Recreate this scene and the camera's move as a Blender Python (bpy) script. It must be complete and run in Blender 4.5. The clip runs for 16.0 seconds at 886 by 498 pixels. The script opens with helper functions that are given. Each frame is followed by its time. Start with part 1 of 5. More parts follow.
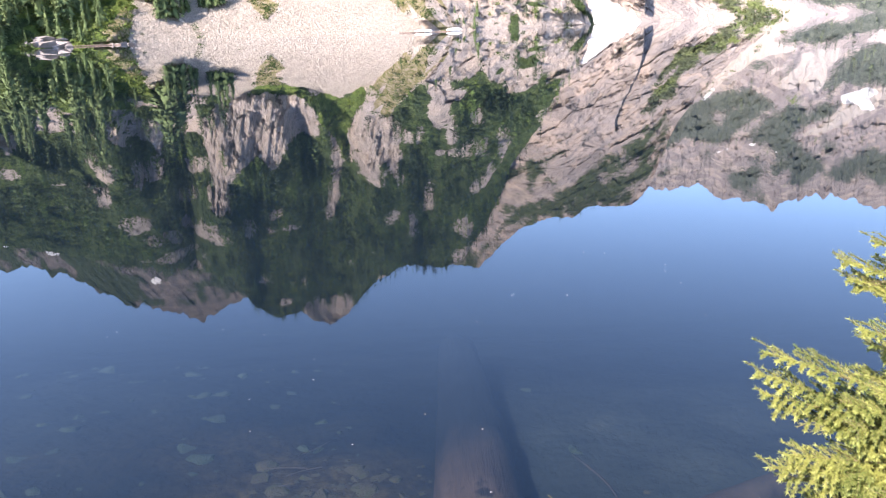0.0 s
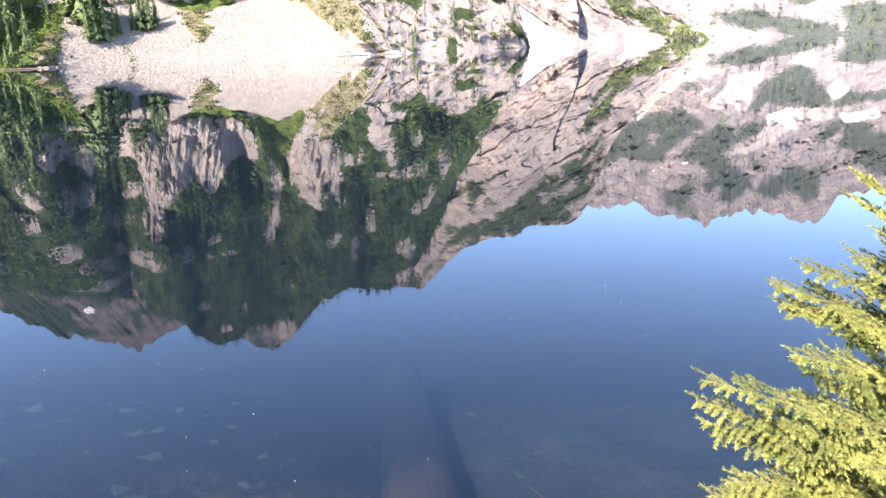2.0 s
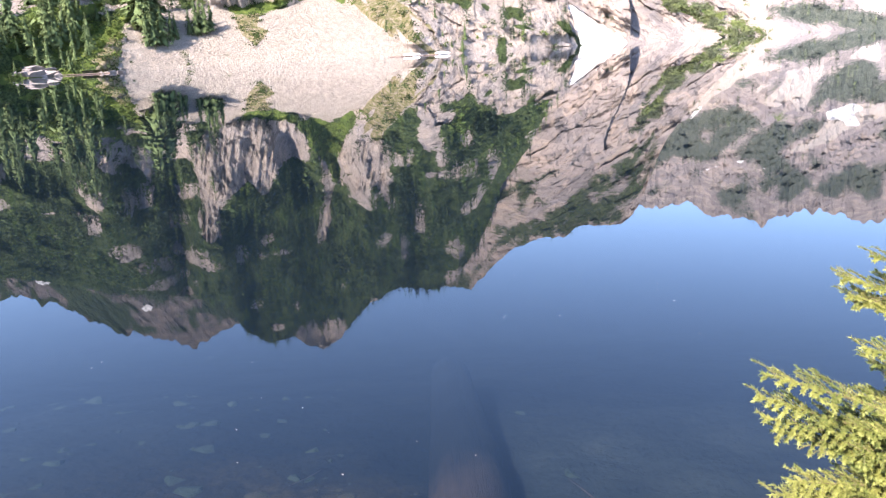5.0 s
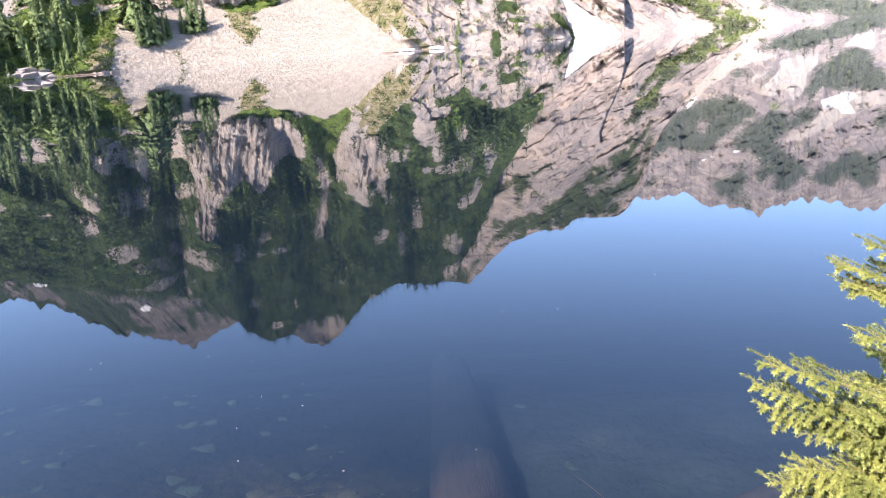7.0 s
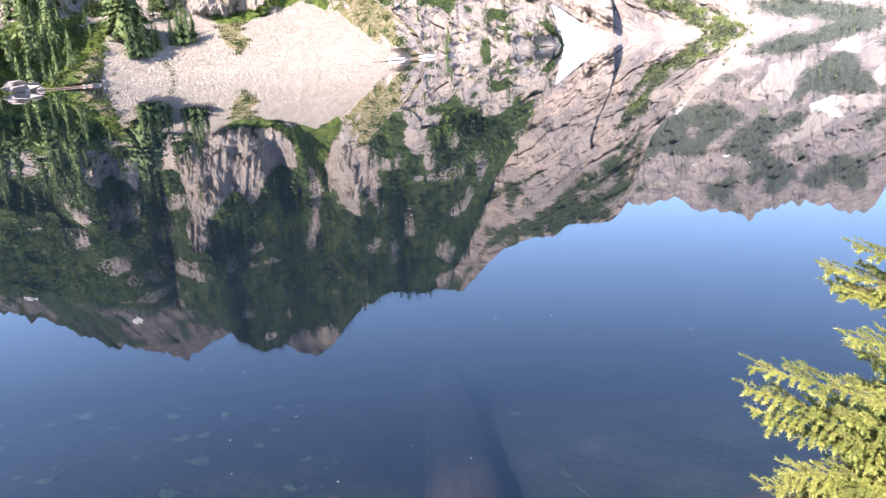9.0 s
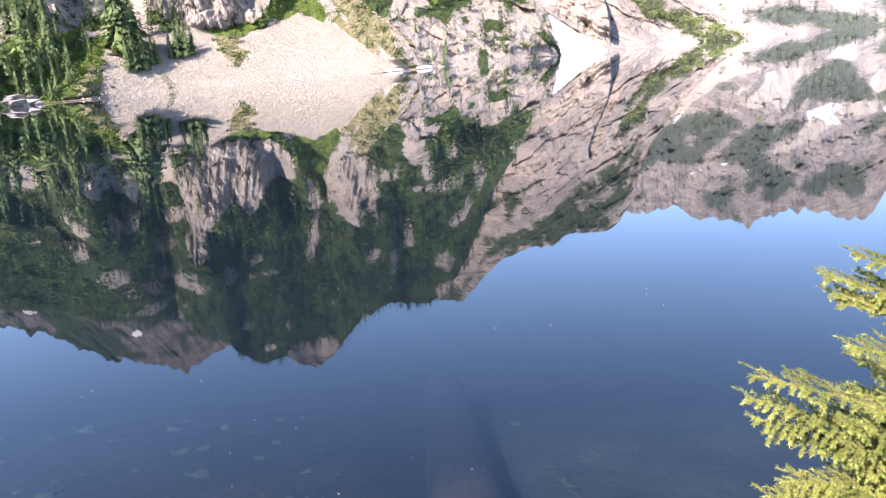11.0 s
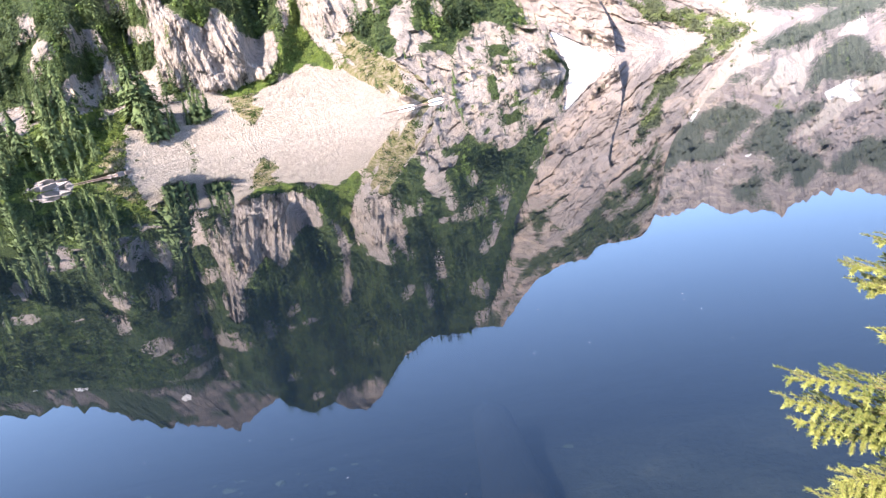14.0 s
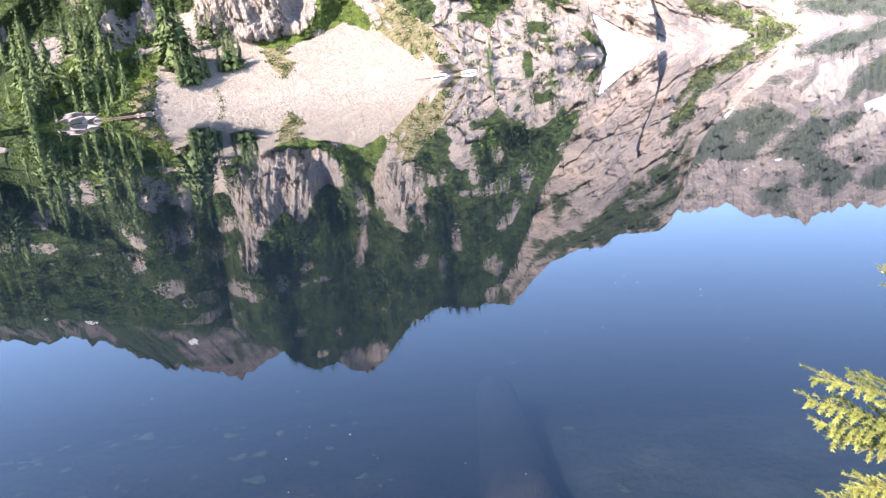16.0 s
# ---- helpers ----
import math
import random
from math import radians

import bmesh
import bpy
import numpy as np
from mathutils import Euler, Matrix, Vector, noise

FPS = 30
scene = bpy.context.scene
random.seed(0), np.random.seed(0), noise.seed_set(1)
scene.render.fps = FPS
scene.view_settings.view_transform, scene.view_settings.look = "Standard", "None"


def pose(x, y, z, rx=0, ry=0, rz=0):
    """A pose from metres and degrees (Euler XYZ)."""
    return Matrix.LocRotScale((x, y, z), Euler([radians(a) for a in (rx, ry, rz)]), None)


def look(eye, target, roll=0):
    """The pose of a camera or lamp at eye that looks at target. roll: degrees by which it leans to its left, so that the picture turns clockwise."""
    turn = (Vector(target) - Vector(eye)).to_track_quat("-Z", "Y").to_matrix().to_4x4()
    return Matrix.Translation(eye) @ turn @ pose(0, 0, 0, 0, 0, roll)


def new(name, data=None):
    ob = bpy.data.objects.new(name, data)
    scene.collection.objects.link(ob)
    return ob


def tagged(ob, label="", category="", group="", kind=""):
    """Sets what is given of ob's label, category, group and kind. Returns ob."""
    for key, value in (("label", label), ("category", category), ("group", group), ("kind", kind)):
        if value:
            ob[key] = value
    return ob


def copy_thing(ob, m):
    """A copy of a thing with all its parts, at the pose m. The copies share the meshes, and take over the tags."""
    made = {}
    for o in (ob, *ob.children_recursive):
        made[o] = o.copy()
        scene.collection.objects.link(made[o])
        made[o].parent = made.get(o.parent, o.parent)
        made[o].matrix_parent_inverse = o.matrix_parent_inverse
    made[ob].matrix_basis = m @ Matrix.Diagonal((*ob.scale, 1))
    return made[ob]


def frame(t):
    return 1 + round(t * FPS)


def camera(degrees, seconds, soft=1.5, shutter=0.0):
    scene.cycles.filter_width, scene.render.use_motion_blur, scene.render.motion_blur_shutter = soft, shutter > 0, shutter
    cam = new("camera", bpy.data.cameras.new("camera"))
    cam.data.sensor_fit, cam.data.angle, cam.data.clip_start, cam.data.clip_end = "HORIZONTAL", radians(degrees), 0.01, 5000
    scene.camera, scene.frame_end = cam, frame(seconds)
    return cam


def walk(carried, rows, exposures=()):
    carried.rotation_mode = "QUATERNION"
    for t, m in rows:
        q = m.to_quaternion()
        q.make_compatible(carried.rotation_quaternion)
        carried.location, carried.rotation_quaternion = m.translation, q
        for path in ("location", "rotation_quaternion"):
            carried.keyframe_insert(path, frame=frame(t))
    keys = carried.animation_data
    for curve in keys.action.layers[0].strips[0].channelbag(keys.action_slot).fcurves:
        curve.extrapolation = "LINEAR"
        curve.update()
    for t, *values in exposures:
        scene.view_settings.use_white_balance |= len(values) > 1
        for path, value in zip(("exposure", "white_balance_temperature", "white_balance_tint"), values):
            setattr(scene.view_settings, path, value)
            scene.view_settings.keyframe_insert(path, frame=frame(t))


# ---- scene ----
cam = camera(60.68, 16.0, 1.35)
walk(cam, [
    (0.0, pose(0.000, 0.000, 1.600, 73.40, 2.08, -0.00)),
    (0.5, pose(0.008, -0.023, 1.611, 70.61, 2.67, -1.19)),
    (1.0, pose(0.009, -0.038, 1.611, 71.21, 1.03, -3.62)),
    (1.5, pose(0.013, -0.029, 1.605, 70.55, -1.78, -6.21)),
    (2.0, pose(0.008, 0.030, 1.618, 74.85, 2.05, -4.49)),
    (2.5, pose(-0.010, 0.043, 1.594, 76.18, 0.97, -1.96)),
    (3.0, pose(0.007, 0.050, 1.583, 74.59, 2.07, -0.78)),
    (3.5, pose(0.010, 0.048, 1.587, 74.95, 2.73, -0.83)),
    (4.0, pose(0.011, 0.054, 1.586, 75.05, 2.49, -0.78)),
    (6.5, pose(0.014, 0.048, 1.588, 74.74, 3.78, -1.11)),
    (7.0, pose(0.016, 0.051, 1.587, 74.62, 3.86, -1.30)),
    (7.5, pose(0.018, 0.052, 1.588, 74.93, 4.27, -1.64)),
    (8.0, pose(0.017, 0.050, 1.588, 75.07, 4.06, -1.64)),
    (8.5, pose(0.019, 0.052, 1.589, 75.06, 4.52, -1.90)),
    (9.0, pose(0.019, 0.051, 1.589, 75.16, 4.47, -2.04)),
    (11.5, pose(0.020, 0.049, 1.591, 75.98, 4.96, -2.22)),
    (12.0, pose(0.020, 0.048, 1.592, 75.97, 4.91, -2.14)),
    (12.5, pose(0.023, 0.053, 1.590, 75.86, 5.14, -2.16)),
    (13.0, pose(0.034, 0.059, 1.595, 76.54, 7.65, -2.71)),
    (13.5, pose(0.049, 0.059, 1.601, 76.57, 11.23, -2.78)),
    (14.0, pose(0.051, 0.042, 1.608, 78.27, 12.52, -1.47)),
    (14.5, pose(0.051, 0.052, 1.609, 79.15, 13.15, -0.67)),
    (15.0, pose(0.027, 0.043, 1.601, 78.10, 8.06, 0.68)),
    (15.5, pose(0.011, 0.047, 1.591, 76.59, 5.59, 1.82)),
    (16.0, pose(0.017, 0.048, 1.595, 76.58, 6.95, 1.06)),
], exposures=[(0.0, 2.17, 6450, 18), (0.5, 2.34, 6450, 18), (1.0, 2.34, 6450, 18), (1.5, 2.26, 6450, 18), (2.0, 2.38, 6450, 18), (2.5, 2.18, 6450, 18), (4.0, 2.21, 6450, 18), (9.0, 2.21, 6450, 18), (11.5, 2.16, 6450, 18), (13.5, 2.18, 6450, 18), (14.5, 2.25, 6450, 18), (15.5, 2.26, 6450, 18), (16.0, 2.26, 6450, 18)])

EYE = 1.6  # height of the eye over the lake

# ---- light ----
SUN_AZ, SUN_EL = -142.0, 42.0
world = bpy.data.worlds.new("sky")
scene.world = world
world.use_nodes = True
wn = world.node_tree.nodes
sky = wn.new("ShaderNodeTexSky")
sky.sky_type = "NISHITA"
sky.sun_disc = False
sky.sun_elevation, sky.sun_rotation = radians(SUN_EL), radians(SUN_AZ)
sky.altitude, sky.air_density, sky.dust_density, sky.ozone_density = 1200.0, 1.0, 1.3, 2.6
wn["Background"].inputs["Strength"].default_value = 0.148
world.node_tree.links.new(sky.outputs["Color"], wn["Background"].inputs["Color"])

sun_data = bpy.data.lights.new("sun", "SUN")
sun_data.energy, sun_data.angle, sun_data.color = 4.9, radians(0.5), (1.0, 0.91, 0.79)
sun = new("sun", sun_data)
to_sun = Vector((math.sin(radians(SUN_AZ)) * math.cos(radians(SUN_EL)), math.cos(radians(SUN_AZ)) * math.cos(radians(SUN_EL)), math.sin(radians(SUN_EL))))
sun.matrix_world = look(to_sun * 50, (0, 0, 0))


# ---- materials ----
class Nodes:
    """A material's node tree with short calls."""

    def __init__(self, name):
        self.mat = bpy.data.materials.new(name)
        self.mat.use_nodes = True
        self.tree = self.mat.node_tree
        self.bsdf = self.tree.nodes["Principled BSDF"]
        self.out = self.tree.nodes["Material Output"]
        self.coord = self.tree.nodes.new("ShaderNodeTexCoord").outputs["Object"]

    def link(self, a, b):
        self.tree.links.new(a, b)

    def noise(self, scale, detail=5.0, rough=0.6, stretch=None, coord=None):
        n = self.tree.nodes.new("ShaderNodeTexNoise")
        n.inputs["Scale"].default_value, n.inputs["Detail"].default_value, n.inputs["Roughness"].default_value = scale, detail, rough
        src = coord or self.coord
        if stretch:
            m = self.tree.nodes.new("ShaderNodeMapping")
            m.inputs["Scale"].default_value = stretch
            self.link(src, m.inputs["Vector"])
            src = m.outputs["Vector"]
        self.link(src, n.inputs["Vector"])
        return n.outputs["Fac"]

    def voronoi(self, scale, feature="F1", out="Distance", warp=0.0, stretch=None):
        n = self.tree.nodes.new("ShaderNodeTexVoronoi")
        n.feature = feature
        n.inputs["Scale"].default_value = scale
        src = self.coord
        if warp:
            w = self.tree.nodes.new("ShaderNodeTexNoise")
            w.inputs["Scale"].default_value, w.inputs["Detail"].default_value = scale * 1.3, 4.0
            self.link(src, w.inputs["Vector"])
            add = self.tree.nodes.new("ShaderNodeVectorMath")
            add.operation = "MULTIPLY_ADD"
            self.link(w.outputs["Color"], add.inputs[0])
            add.inputs[1].default_value = (warp, warp, warp)
            self.link(src, add.inputs[2])
            src = add.outputs["Vector"]
        if stretch:
            m = self.tree.nodes.new("ShaderNodeMapping")
            m.inputs["Scale"].default_value = stretch
            self.link(src, m.inputs["Vector"])
            src = m.outputs["Vector"]
        self.link(src, n.inputs["Vector"])
        return n.outputs[out]

    def ramp(self, fac, *stops):
        n = self.tree.nodes.new("ShaderNodeValToRGB")
        el = n.color_ramp.elements
        while len(el) < len(stops):
            el.new(0.5)
        for e, (p, c) in zip(el, stops):
            e.position, e.color = p, (*c, 1)
        self.link(fac, n.inputs["Fac"])
        return n.outputs["Color"]

    def span(self, fac, lo, hi):
        n = self.tree.nodes.new("ShaderNodeMapRange")
        n.inputs["From Min"].default_value, n.inputs["From Max"].default_value = lo, hi
        self.link(fac, n.inputs["Value"])
        return n.outputs["Result"]

    def mix(self, fac, a, b, kind="MIX"):
        n = self.tree.nodes.new("ShaderNodeMix")
        n.data_type, n.blend_type = "RGBA", kind
        for s, v in ((n.inputs[0], fac), (n.inputs[6], a), (n.inputs[7], b)):
            if isinstance(v, (int, float)):
                s.default_value = v
            elif isinstance(v, tuple):
                s.default_value = (*v, 1)
            else:
                self.link(v, s)
        return n.outputs[2]

    def attr(self, name):
        n = self.tree.nodes.new("ShaderNodeAttribute")
        n.attribute_name = name
        return n.outputs["Fac"]

    def region(self, name, scale=1.1, rag=0.9, fade=0.06):
        """A region painted on the mesh, its border frayed by noise."""
        add = self.tree.nodes.new("ShaderNodeMath")
        add.operation = "MULTIPLY_ADD"
        self.link(self.noise(scale, 9, 0.74), add.inputs[0])
        add.inputs[1].default_value = rag
        add.inputs[2].default_value = -0.5 * rag
        both = self.tree.nodes.new("ShaderNodeMath")
        both.operation = "ADD"
        self.link(add.outputs["Value"], both.inputs[0])
        self.link(self.attr(name), both.inputs[1])
        return self.span(both.outputs["Value"], 0.5 - fade, 0.5 + fade)

    def random(self):
        return self.tree.nodes.new("ShaderNodeObjectInfo").outputs["Random"]

    def island(self):
        return self.tree.nodes.new("ShaderNodeNewGeometry").outputs["Random Per Island"]

    def bump(self, height, strength=0.5, distance=0.1):
        n = self.tree.nodes.new("ShaderNodeBump")
        n.inputs["Strength"].default_value, n.inputs["Distance"].default_value = strength, distance
        self.link(height, n.inputs["Height"])
        self.link(n.outputs["Normal"], self.bsdf.inputs["Normal"])
        return n.outputs["Normal"]

    def done(self, colour, rough=0.85, spec=0.25):
        if isinstance(colour, tuple):
            self.bsdf.inputs["Base Color"].default_value = (*colour, 1)
        else:
            self.link(colour, self.bsdf.inputs["Base Color"])
        self.bsdf.inputs["Roughness"].default_value = rough
        self.bsdf.inputs["Specular IOR Level"].default_value = spec
        return self.mat


def let_through(m, colour, share):
    """Leaves pass part of the light on to their far side."""
    thin = m.tree.nodes.new("ShaderNodeBsdfTranslucent")
    m.link(colour, thin.inputs["Color"])
    both = m.tree.nodes.new("ShaderNodeMixShader")
    both.inputs["Fac"].default_value = share
    m.link(m.bsdf.outputs["BSDF"], both.inputs[1])
    m.link(thin.outputs["BSDF"], both.inputs[2])
    m.link(both.outputs["Shader"], m.out.inputs["Surface"])
    return m.mat


def make_rock(name, dark, pale, warm, scale=1.0, fluted=0.0, joints=0.4):
    """Weathered rock: blocks of uneven tone, dark joints, warm lichen stains, streaks down the steep faces."""
    m = Nodes(name)
    big = m.noise(0.06 * scale, 4)
    fine = m.noise(0.9 * scale, 9, 0.75, stretch=(1, 1, 0.65))
    seam = m.noise(0.25 * scale, 7, 0.75, stretch=(1, 1, 0.55))
    c = m.ramp(fine, (0.30, dark), (0.45, tuple(0.75 * v for v in pale)), (0.56, pale), (0.75, tuple(min(1, v * 1.25) for v in pale)))
    c = m.mix(m.span(big, 0.45, 0.70), c, m.mix(0.7, c, warm))
    block = m.voronoi(0.20 * scale, out="Color", warp=3.0 / scale, stretch=(1, 1, 0.6))
    grey = m.tree.nodes.new("ShaderNodeRGBToBW")
    m.link(block, grey.inputs["Color"])
    c = m.mix(0.55, c, m.ramp(grey.outputs["Val"], (0.25, tuple(0.72 * v for v in pale)), (0.5, pale), (0.75, tuple(min(1, v * 1.2) for v in warm))))
    c = m.mix(m.span(seam, 0.41, 0.34), c, tuple(0.8 * v for v in dark))
    crack = m.noise(1.3 * scale, 5, 0.65, stretch=(1, 1, 0.38))
    c = m.mix(m.span(crack, 0.37, 0.32), c, tuple(0.6 * v for v in dark))
    joint = m.voronoi(0.20 * scale, "DISTANCE_TO_EDGE", warp=3.0 / scale, stretch=(1, 1, 0.6))
    c = m.mix(m.mix(m.span(m.noise(0.12 * scale, 4), 0.48, 0.62), (0.0, 0.0, 0.0), m.span(joint, 0.055, 0.012)), c, m.mix(joints, c, tuple(0.8 * v for v in dark)))
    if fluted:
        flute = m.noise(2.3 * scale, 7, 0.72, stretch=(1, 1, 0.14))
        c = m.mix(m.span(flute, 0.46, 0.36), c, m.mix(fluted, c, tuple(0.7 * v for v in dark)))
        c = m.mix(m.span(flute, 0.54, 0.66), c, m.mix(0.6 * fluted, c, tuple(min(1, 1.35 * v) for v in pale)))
        m.bump(flute, 1.0, 2.0 / scale)
    else:
        m.bump(fine, 1.0, 1.2 / scale)
    return m, c


def make_slope(name, dark, pale, warm, floor_a, floor_b, scree=1.0, fluted=0.0, fade=0.06, grain=1.0, mottle=0.42):
    """Mountain side: rock, with woodland floor, grass, dry grass, rubble and snow where the attributes say."""
    m, rock = make_rock(name, dark, pale, warm, grain, fluted)
    mid = m.noise(0.35, 6, 0.65)
    floor = m.ramp(mid, (0.35, floor_a), (0.65, floor_b))
    floor = m.mix(m.span(m.noise(1.7, 7, 0.75), 0.42, 0.58), tuple(0.55 * v for v in floor_a), floor)
    c = m.mix(m.region("wood", mottle, 2.4, fade), rock, floor)
    c = m.mix(m.region("grass", 0.6, 1.6), c, m.ramp(m.noise(0.8, 6), (0.3, (0.055, 0.09, 0.018)), (0.55, (0.11, 0.155, 0.032)), (0.75, (0.19, 0.20, 0.06))))
    c = m.mix(m.region("dry", 0.9, 0.8), c, m.ramp(m.noise(0.9, 7, 0.7), (0.36, (0.09, 0.11, 0.035)), (0.46, (0.18, 0.165, 0.070)), (0.57, (0.28, 0.23, 0.15)), (0.70, (0.38, 0.325, 0.27))))
    stones = m.ramp(m.voronoi(3.0), (0.0, (0.43, 0.37, 0.312)), (0.42, (0.37, 0.32, 0.268)), (0.68, (0.25, 0.215, 0.182)))
    stones = m.mix(0.35, stones, m.ramp(m.noise(0.25, 5), (0.35, (0.28, 0.243, 0.206)), (0.65, (0.40, 0.345, 0.295))))
    if scree != 1.0:
        stones = m.mix(0.75, stones, (0.31 * scree, 0.275 * scree, 0.245 * scree))
    c = m.mix(m.region("rubble", 0.9, 1.4), c, stones)
    c = m.mix(m.region("snow", 0.8, 1.1), c, m.ramp(m.noise(0.3, 6), (0.28, (0.40, 0.37, 0.34)), (0.42, (0.58, 0.56, 0.54)), (0.6, (0.68, 0.67, 0.66))))
    return m.done(c, 0.9, 0.15)


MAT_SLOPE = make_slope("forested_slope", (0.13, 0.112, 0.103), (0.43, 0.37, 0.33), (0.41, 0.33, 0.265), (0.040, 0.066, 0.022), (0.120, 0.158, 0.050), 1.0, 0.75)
MAT_WALL = make_slope("pale_slope", (0.12, 0.103, 0.098), (0.292, 0.248, 0.225), (0.325, 0.258, 0.212), (0.045, 0.060, 0.028), (0.10, 0.115, 0.055), 1.0, 0.0, 0.2, 0.7)
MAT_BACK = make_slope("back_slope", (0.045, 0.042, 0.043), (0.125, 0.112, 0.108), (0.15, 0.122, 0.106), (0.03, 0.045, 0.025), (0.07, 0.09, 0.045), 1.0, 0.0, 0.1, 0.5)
# Far wood floor is paled and greyed: distance haze put into the colours.
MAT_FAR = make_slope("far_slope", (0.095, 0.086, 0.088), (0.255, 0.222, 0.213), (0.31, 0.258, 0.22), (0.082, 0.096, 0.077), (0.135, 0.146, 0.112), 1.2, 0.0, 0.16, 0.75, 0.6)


def make_stone(name, dark, pale, green=None):
    m = Nodes(name)
    c = m.ramp(m.noise(6.0, 8, 0.7), (0.3, dark), (0.7, pale))
    c = m.mix(0.5, c, m.ramp(m.random(), (0.0, tuple(v * 0.7 for v in pale)), (1.0, tuple(min(1, v * 1.25) for v in pale))))
    if green:
        c = m.mix(m.span(m.noise(3.0, 4), 0.45, 0.62), c, green)
    m.bump(m.noise(14.0, 6), 0.5, 0.03)
    return m.done(c, 0.85)


MAT_BOULDER = make_stone("pale_boulder", (0.085, 0.074, 0.068), (0.24, 0.207, 0.19))
MAT_LAKE_STONE = make_stone("lake_stone", (0.018, 0.016, 0.011), (0.098, 0.080, 0.046), (0.060, 0.060, 0.022))
# Greener stone, darkened in its colour for light absorbed by the water.
MAT_DIMMED_STONE = make_stone("dimmed_stone", (0.012, 0.017, 0.015), (0.066, 0.084, 0.056), (0.034, 0.050, 0.028))
MAT_BIG_STONE = make_stone("ochre_stone", (0.07, 0.04, 0.018), (0.30, 0.19, 0.085), (0.12, 0.085, 0.04))


def make_rubble():
    m = Nodes("talus_rubble")
    c = m.ramp(m.island(), (0.0, (0.32, 0.278, 0.232)), (0.5, (0.36, 0.312, 0.262)), (1.0, (0.40, 0.348, 0.295)))
    c = m.mix(0.35, c, m.ramp(m.noise(1.5, 6), (0.35, (0.30, 0.258, 0.22)), (0.65, (0.46, 0.40, 0.345))))
    return m.done(c, 0.9)


MAT_RUBBLE = make_rubble()


def make_needles(name, deep, mid, tip, by_object=True):
    """Foliage: tone by tree, by twig and by stand."""
    m = Nodes(name)
    pick = m.random() if by_object else m.attr("tone")
    c = m.ramp(m.noise(0.5, 5, 0.7), (0.3, deep), (0.5, mid), (0.72, tip))
    c = m.mix(0.7, c, m.ramp(pick, (0.0, tuple(0.8 * v for v in deep)), (0.55, mid), (1.0, tip)))
    if not by_object:
        stand = m.noise(0.085, 5, 0.65, stretch=(1, 1, 0.6))
        c = m.mix(m.span(stand, 0.50, 0.62), c, m.mix(0.75, c, (1.35 * tip[0], 1.5 * tip[1], 0.8 * tip[2])))
        # Dark stand patches: shadow within the foliage, put into the colour.
        c = m.mix(m.span(stand, 0.48, 0.40), c, m.mix(0.85, c, tuple(0.75 * v for v in deep)))
    m.done(c, 0.75, 0.2)
    return let_through(m, c, 0.2)


MAT_CROWN = make_needles("fir_crown", (0.070, 0.100, 0.042), (0.092, 0.128, 0.050), (0.122, 0.158, 0.060))
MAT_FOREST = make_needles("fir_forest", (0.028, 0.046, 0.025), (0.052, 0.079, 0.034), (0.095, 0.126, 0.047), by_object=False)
# Paler, greyer firs for the far side; the haze is in their base colour.
MAT_HAZED_FOREST = make_needles("hazed_fir_forest", (0.075, 0.09, 0.07), (0.105, 0.12, 0.088), (0.135, 0.15, 0.105), by_object=False)
MAT_BUSH = make_needles("bush_leaves", (0.09, 0.105, 0.058), (0.115, 0.13, 0.072), (0.135, 0.145, 0.085), by_object=False)
MAT_SHRUB = make_needles("shrub_leaves", (0.035, 0.055, 0.015), (0.068, 0.098, 0.026), (0.11, 0.13, 0.04), by_object=False)


def make_bark(name, dark, pale, scale=20.0):
    m = Nodes(name)
    n = m.noise(scale, 7, 0.7, stretch=(1, 1, 0.2))
    m.bump(n, 0.7, 0.02)
    return m.done(m.ramp(n, (0.3, dark), (0.7, pale)), 0.9)


MAT_BARK = make_bark("bark", (0.05, 0.035, 0.025), (0.16, 0.12, 0.09))
MAT_TWIG = make_bark("twig_bark", (0.085, 0.075, 0.030), (0.20, 0.165, 0.075), 60.0)
MAT_DEAD = make_bark("dead_twig", (0.28, 0.22, 0.18), (0.50, 0.42, 0.36), 60.0)
MAT_SILT_WOOD = make_bark("silted_wood", (0.035, 0.026, 0.021), (0.105, 0.076, 0.058), 7.0)
MAT_DRIFT = make_bark("driftwood", (0.06, 0.042, 0.036), (0.20, 0.145, 0.12), 5.0)


def make_sapling_needles():
    m = Nodes("hemlock_needles")
    c = m.ramp(m.island(), (0.0, (0.12, 0.145, 0.028)), (0.5, (0.225, 0.232, 0.054)), (1.0, (0.34, 0.328, 0.105)))
    # Dark clumps: older needles, and shade inside the sprays put into the colour.
    old = m.ramp(m.noise(8.0, 4), (0.42, (0.030, 0.068, 0.022)), (0.56, (0.25, 0.26, 0.070)))
    c = m.mix(0.5, c, old)
    m.bsdf.inputs["Transmission Weight"].default_value = 0.0
    m.done(c, 0.62, 0.22)
    return let_through(m, c, 0.15)


MAT_NEEDLE = make_sapling_needles()


